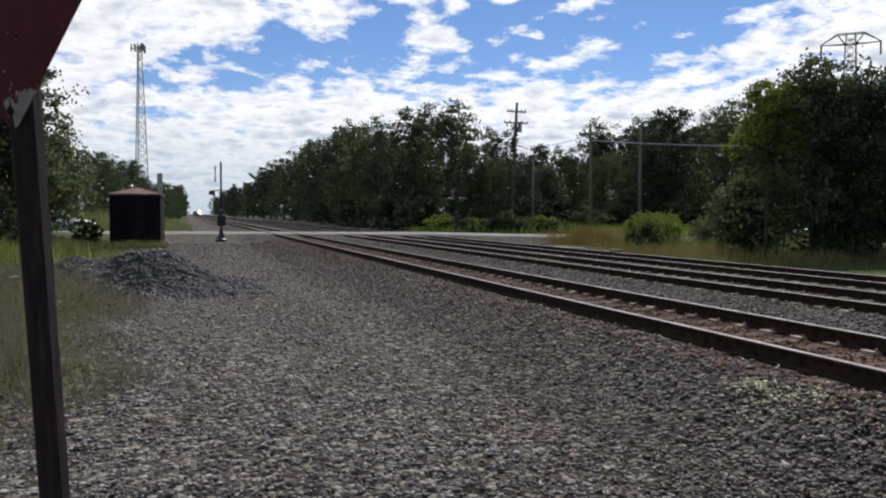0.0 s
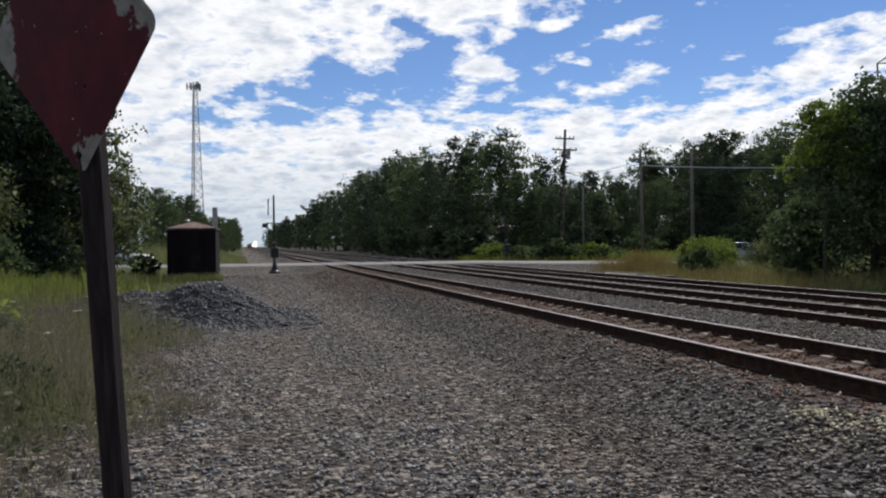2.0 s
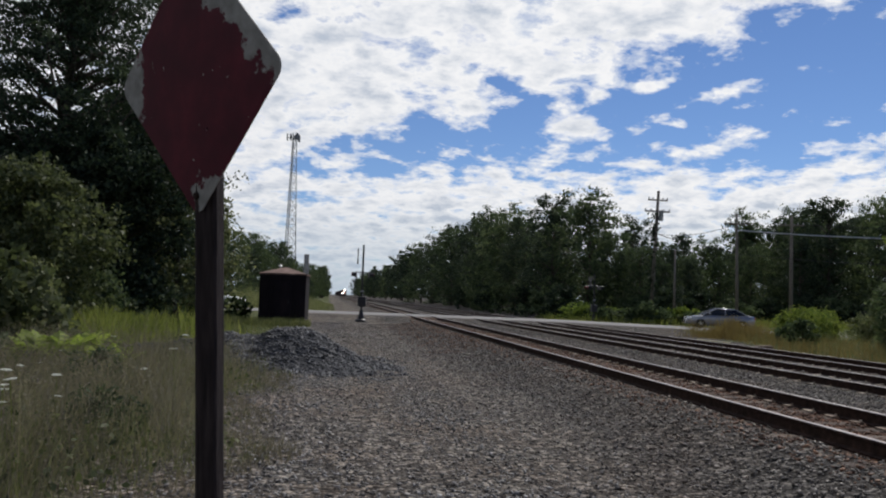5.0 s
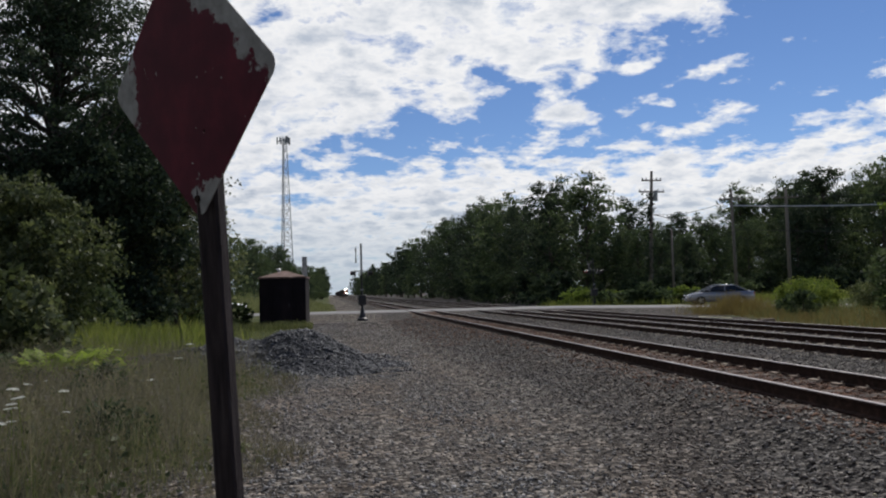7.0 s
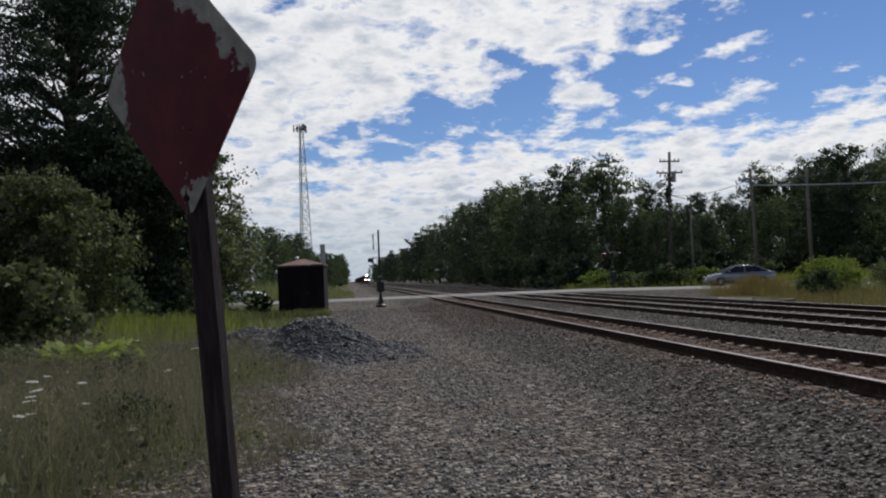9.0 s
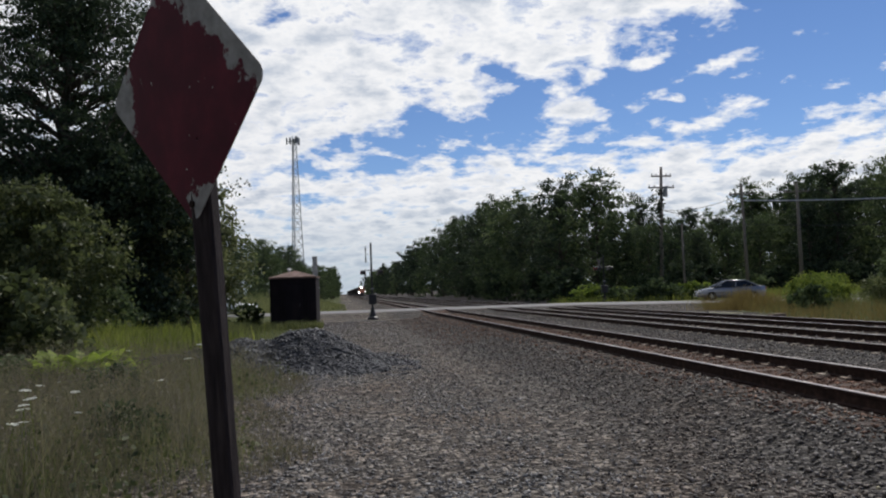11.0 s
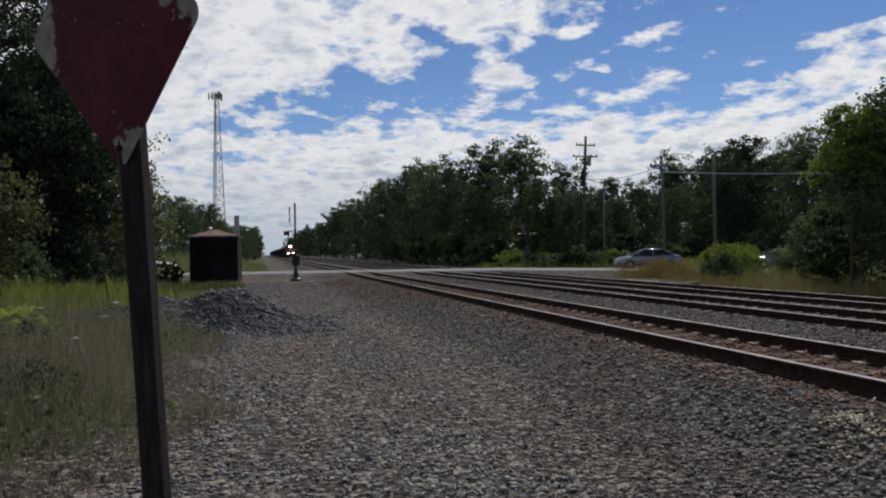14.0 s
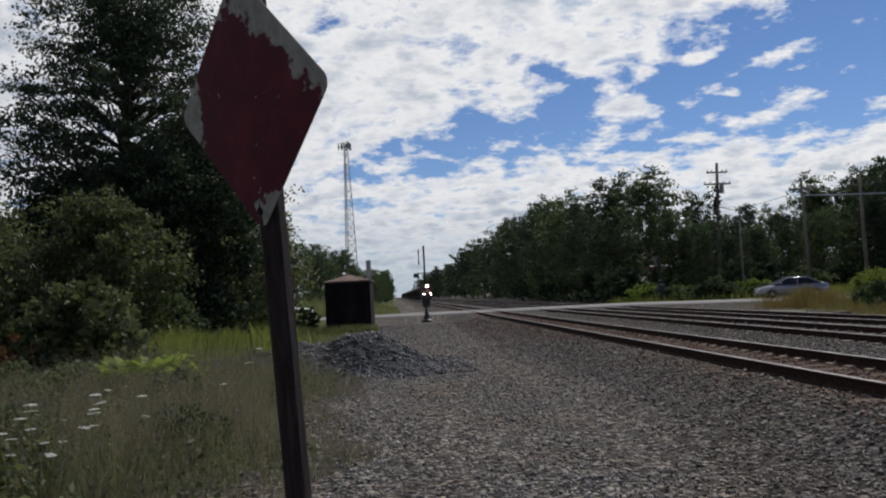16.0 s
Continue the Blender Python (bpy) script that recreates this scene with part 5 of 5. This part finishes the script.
wire([(41.0, 67.6, 9.4), (95.0, 62.0, 11.0)], 0.025, WIRE, "thin black cable between poles", 0.6)
make_mast_tower()
make_pylon()


# ---- vehicles ----
def make_sedan(paint, label, group="cars waiting at the crossing"):
    """A sedan that faces +x, with its wheels on z = 0. Returns the car and its wheels."""
    car = thing("car", label, "car", group)

    def body_ring(x, hw, zb, zt):
        half = [(0, zt + 0.02), (hw * 0.8, zt), (hw * 0.97, zt - 0.12), (hw, (zb + zt) / 2), (hw * 0.97, zb + 0.08), (hw * 0.85, zb)]
        return [(x, y, z) for y, z in half] + [(x, -y, z) for y, z in half[::-1] if y]

    secs = ((-2.38, 0.62, 0.42, 0.86), (-2.3, 0.80, 0.30, 0.98), (-1.9, 0.88, 0.22, 1.03), (-1.2, 0.91, 0.2, 1.0), (0, 0.92, 0.19, 0.96), (0.9, 0.92, 0.2, 0.95), (1.5, 0.9, 0.21, 0.88), (2.1, 0.84, 0.24, 0.76), (2.32, 0.74, 0.3, 0.66), (2.4, 0.58, 0.36, 0.58))
    part("body", loft(bmesh.new(), [body_ring(*s) for s in secs]), paint, car, smooth=True)
    base = [(-1.95, -0.74), (-1.95, 0.74), (-0.2, 0.83), (1.25, 0.76), (1.25, -0.76), (-0.2, -0.83)]
    top = [(-1.05, -0.55), (-1.05, 0.55), (-0.3, 0.6), (0.3, 0.56), (0.3, -0.56), (-0.3, -0.6)]
    part("windows", loft(bmesh.new(), [[(x, y, 0.95) for x, y in base], [(x, y, 1.40) for x, y in top]]), CAR_GLASS, car, "dark tinted glass")
    bm = bmesh.new()
    loft(bm, [[(x * 1.03, y * 1.02, 1.385) for x, y in top], [(x * 1.0, y * 1.0, 1.43) for x, y in top], [(x * 0.7 - 0.08, y * 0.7, 1.455) for x, y in top]])
    part("roof", bm, paint, car, smooth=True)
    for s in (-1, 1):
        for a, b in (((1.24, 0.76 * s, 0.95), (0.32, 0.575 * s, 1.40)), ((-0.25, 0.835 * s, 0.95), (-0.32, 0.615 * s, 1.40)), ((-1.9, 0.75 * s, 0.97), (-1.06, 0.57 * s, 1.40))):
            part("pillar", tube(bmesh.new(), [a, b], [0.045, 0.035], 5), paint, car)
        part("mirror", box(bmesh.new(), 0.75, 0.92, s * 0.95 - 0.1, s * 0.95 + 0.1, 0.98, 1.1, 0.03), paint, car)
        part("headlight", box(bmesh.new(), 2.05, 2.3, s * 0.62 - 0.16, s * 0.62 + 0.16, 0.60, 0.72, 0.03), LAMP_CLEAR, car)
        part("tail_light", box(bmesh.new(), -2.36, -2.2, s * 0.62 - 0.16, s * 0.62 + 0.16, 0.72, 0.9, 0.03), LAMP_RED, car)
    part("bumper", box(bmesh.new(), 2.26, 2.44, -0.66, 0.66, 0.3, 0.5, 0.05), paint, car)
    wheels = []
    for x in (1.42, -1.42):
        for s in (-1, 1):
            bm = bmesh.new()
            bmesh.ops.create_cone(bm, cap_ends=True, segments=20, radius1=0.325, radius2=0.325, depth=0.2, matrix=pose(0, 0, 0, 90))
            wheel = part("wheel", bm, TYRE, car)
            wheel.matrix_basis = pose(x, s * 0.84, 0.325)
            bm = bmesh.new()
            for k in range(5):
                box(bm, -0.03, 0.2, -0.012, 0.012, -0.025, 0.025)
                bmesh.ops.rotate(bm, verts=bm.verts[-8:], cent=(0, 0, 0), matrix=Matrix.Rotation(2 * math.pi * k / 5, 3, "Y"))
            bmesh.ops.create_cone(bm, cap_ends=True, segments=16, radius1=0.07, radius2=0.07, depth=0.03, matrix=pose(0, 0, 0, 90))
            rim = part("rim", bm, CHROME, wheel)
            rim.location = (0, s * 0.105, 0)
            wheels.append((wheel, Vector((x, s * 0.84, 0.325))))
    return car, wheels


def road_pose(s, across, flip=False):
    """On the road: s metres along it from its crossing with the tracks, across metres from its middle line."""
    p = ROAD_MID + ROAD_DIR * s + ROAD_SIDE * across
    a = math.degrees(math.atan2(ROAD_DIR.y, ROAD_DIR.x))
    return pose(p.x, p.y, 0.356 - road_drop(s), 0, (-1 if flip else 1) * math.degrees(0.018) if s > 4 else 0, a + (180 if flip else 0))


SILVER, SILVER_WHEELS = make_sedan(CAR_SILVER, "silver sedan that pulls up at the crossing")
SECOND, SECOND_WHEELS = make_sedan(CAR_SILVER, "pale sedan queuing behind the silver sedan")
PARKED, _ = make_sedan(CAR_WHITE, "white sedan waiting on the road behind the shed")
PARKED.matrix_basis = road_pose(-21.2, -1.8)


def make_locomotive():
    """Faces -y, its rails at z = 0."""
    loco = thing("locomotive", "dark freight locomotive with burning headlights", "locomotive")
    part("frame", box(bmesh.new(), -1.5, 1.5, 0.3, 21.5, 1.05, 1.6, 0.05), LOCO_DARK, loco)
    part("pilot", loft(bmesh.new(), [[(-1.4, 0.1, 0.2), (1.4, 0.1, 0.2), (1.5, 0.6, 0.2), (-1.5, 0.6, 0.2)], [(-1.5, 0.05, 1.6), (1.5, 0.05, 1.6), (1.5, 0.6, 1.6), (-1.5, 0.6, 1.6)]]), LOCO_DARK, loco)
    part("nose", loft(bmesh.new(), [[(-0.95, 0.8, 1.6), (0.95, 0.8, 1.6), (0.95, 2.6, 1.6), (-0.95, 2.6, 1.6)], [(-0.9, 0.95, 2.9), (0.9, 0.95, 2.9), (0.95, 2.6, 3.1), (-0.95, 2.6, 3.1)]]), LOCO_NOSE, loco, "red-brown nose")
    cab = part("cab", box(bmesh.new(), -1.5, 1.5, 2.5, 5.2, 1.6, 4.55, 0.12), LOCO_NOSE, loco, "red-brown cab")
    for s in (-1, 1):
        part("windshield", box(bmesh.new(), s * 0.75 - 0.45, s * 0.75 + 0.45, 2.46, 2.52, 3.2, 3.85, 0.02), CAR_GLASS, cab)
        part("side_window", box(bmesh.new(), s * 1.5 - 0.03, s * 1.5 + 0.03, 3.1, 4.6, 3.2, 3.9, 0.02), CAR_GLASS, cab)
        part("handrail", tube(bmesh.new(), [(s * 1.35, 0.3, 1.6), (s * 1.35, 0.3, 2.7)], [0.03, 0.03], 6), GREY_METAL, loco)
        ditch = bmesh.new()
        bmesh.ops.create_cone(ditch, cap_ends=True, segments=14, radius1=0.14, radius2=0.14, depth=0.08, matrix=pose(s * 0.95, 0.0, 1.75, 90))
        part("ditch_light", ditch, HEADLIGHT, loco, "burning ditch light")
    part("hood", box(bmesh.new(), -1.05, 1.05, 5.2, 18.0, 1.6, 4.3, 0.15), LOCO_DARK, loco)
    part("radiator", box(bmesh.new(), -1.5, 1.5, 18.0, 21.2, 1.6, 4.6, 0.12), LOCO_DARK, loco)
    lamp = bmesh.new()
    bmesh.ops.create_cone(lamp, cap_ends=True, segments=16, radius1=0.25, radius2=0.25, depth=0.1, matrix=pose(0, 2.44, 4.2, 90))
    part("headlight", lamp, HEADLIGHT, loco, "burning white headlight")
    for y in (1.8, 14.5):
        part("bogie", box(bmesh.new(), -1.3, 1.3, y, y + 5.0, 0.3, 1.05, 0.08), DARK_METAL, loco)
        for k in range(3):
            for s in (-1, 1):
                bm = bmesh.new()
                bmesh.ops.create_cone(bm, cap_ends=True, segments=18, radius1=0.5, radius2=0.5, depth=0.13, matrix=pose(s * 0.75, y + 0.7 + 1.8 * k, 0.5, 0, 90))
                part("wheel", bm, RUST_STEEL, loco)
    part("fuel_tank", box(bmesh.new(), -1.3, 1.3, 7.4, 13.8, 0.3, 1.05, 0.2), LOCO_DARK, loco)
    return loco


def make_wagon():
    w = thing("freight_wagon", "dark grimy covered freight wagon", "freight wagon", "wagons of the train")
    part("body", loft(bmesh.new(), [[(-1.5, y, 1.1), (1.5, y, 1.1), (1.55, y, 3.9), (1.1, y, 4.5), (-1.1, y, 4.5), (-1.55, y, 3.9)] for y in (0.6, 16.4)]), WAGON_PAINT, w)
    for k in range(5):
        for s in (-1, 1):
            part("rib", box(bmesh.new(), s * 1.56 - 0.05, s * 1.56 + 0.05, 2.0 + 3.2 * k, 2.15 + 3.2 * k, 1.15, 3.9), WAGON_PAINT, w)
    for y in (1.4, 13.4):
        part("bogie", box(bmesh.new(), -1.25, 1.25, y, y + 2.2, 0.3, 1.1, 0.06), DARK_METAL, w)
        for k in (0.3, 1.9):
            for s in (-1, 1):
                bm = bmesh.new()
                bmesh.ops.create_cone(bm, cap_ends=True, segments=16, radius1=0.45, radius2=0.45, depth=0.13, matrix=pose(s * 0.75, y + k, 0.46, 0, 90))
                part("wheel", bm, RUST_STEEL, w)
    return w


LOCO = make_locomotive()
WAGONS = [make_wagon()]
WAGONS += [copy_thing(WAGONS[0], pose(0, 0, 0)) for _ in range(35)]

# a board and a lump of old timber left beside the far track
tagged(new("board", mesh_from("board", box(bmesh.new(), -0.75, 0.75, -0.1, 0.1, 0, 0.06, 0.008), PALE_STONE)), "pale weathered board lying beside the far track", "board").matrix_basis = pose(18.2, 36.6, ground_height(18.2, 36.6) + 0.04, 0, 3, -35)
tagged(new("timber_lump", mesh_from("timber_lump", box(bmesh.new(), -0.4, 0.4, -0.14, 0.14, 0, 0.2, 0.03), TIMBER)), "dark broken sleeper end lying beside the far track", "timber").matrix_basis = pose(17.6, 31.0, ground_height(17.6, 31.0), 0, 0, 20)


# ---- what moves ----
def silver_front(t):
    """How far along the road the silver sedan's middle is; it brakes to a stand at 5.2 s."""
    stop, brake = 15.0, 5.2
    left = max(0.0, brake - t)
    return stop + 0.95 * left * left / (1 + 0.06 * left)


def second_front(t):
    left = max(0.0, 15.0 - t)
    return 23.7 + 0.95 * left * left / (1 + 0.06 * left)


def drive(car, wheels, along, end):
    times = [k / 20 for k in range(int(end * 20) + 1)] + [16.0]
    walk(car, [(t, road_pose(along(t), 1.9, True)) for t in times])
    for wheel, hub in wheels:
        walk(wheel, [(t, Matrix.Translation(hub) @ pose(0, 0, 0, 0, math.degrees((along(0) - along(t)) / 0.325), 0)) for t in times])


def motions():
    drive(SILVER, SILVER_WHEELS, silver_front, 6.0)
    drive(SECOND, SECOND_WHEELS, second_front, 15.5)
    track = TRACKS[1][0]

    def nose(t):
        return 250.0 + 29.0 * (16.0 - t)

    walk(LOCO, [(t, pose(track, nose(t), RAIL_TOP_Z)) for t in range(17)])
    for k, w in enumerate(WAGONS):
        walk(w, [(t, pose(track, nose(t) + 22.2 + 17.2 * k, RAIL_TOP_Z)) for t in range(17)])


motions()
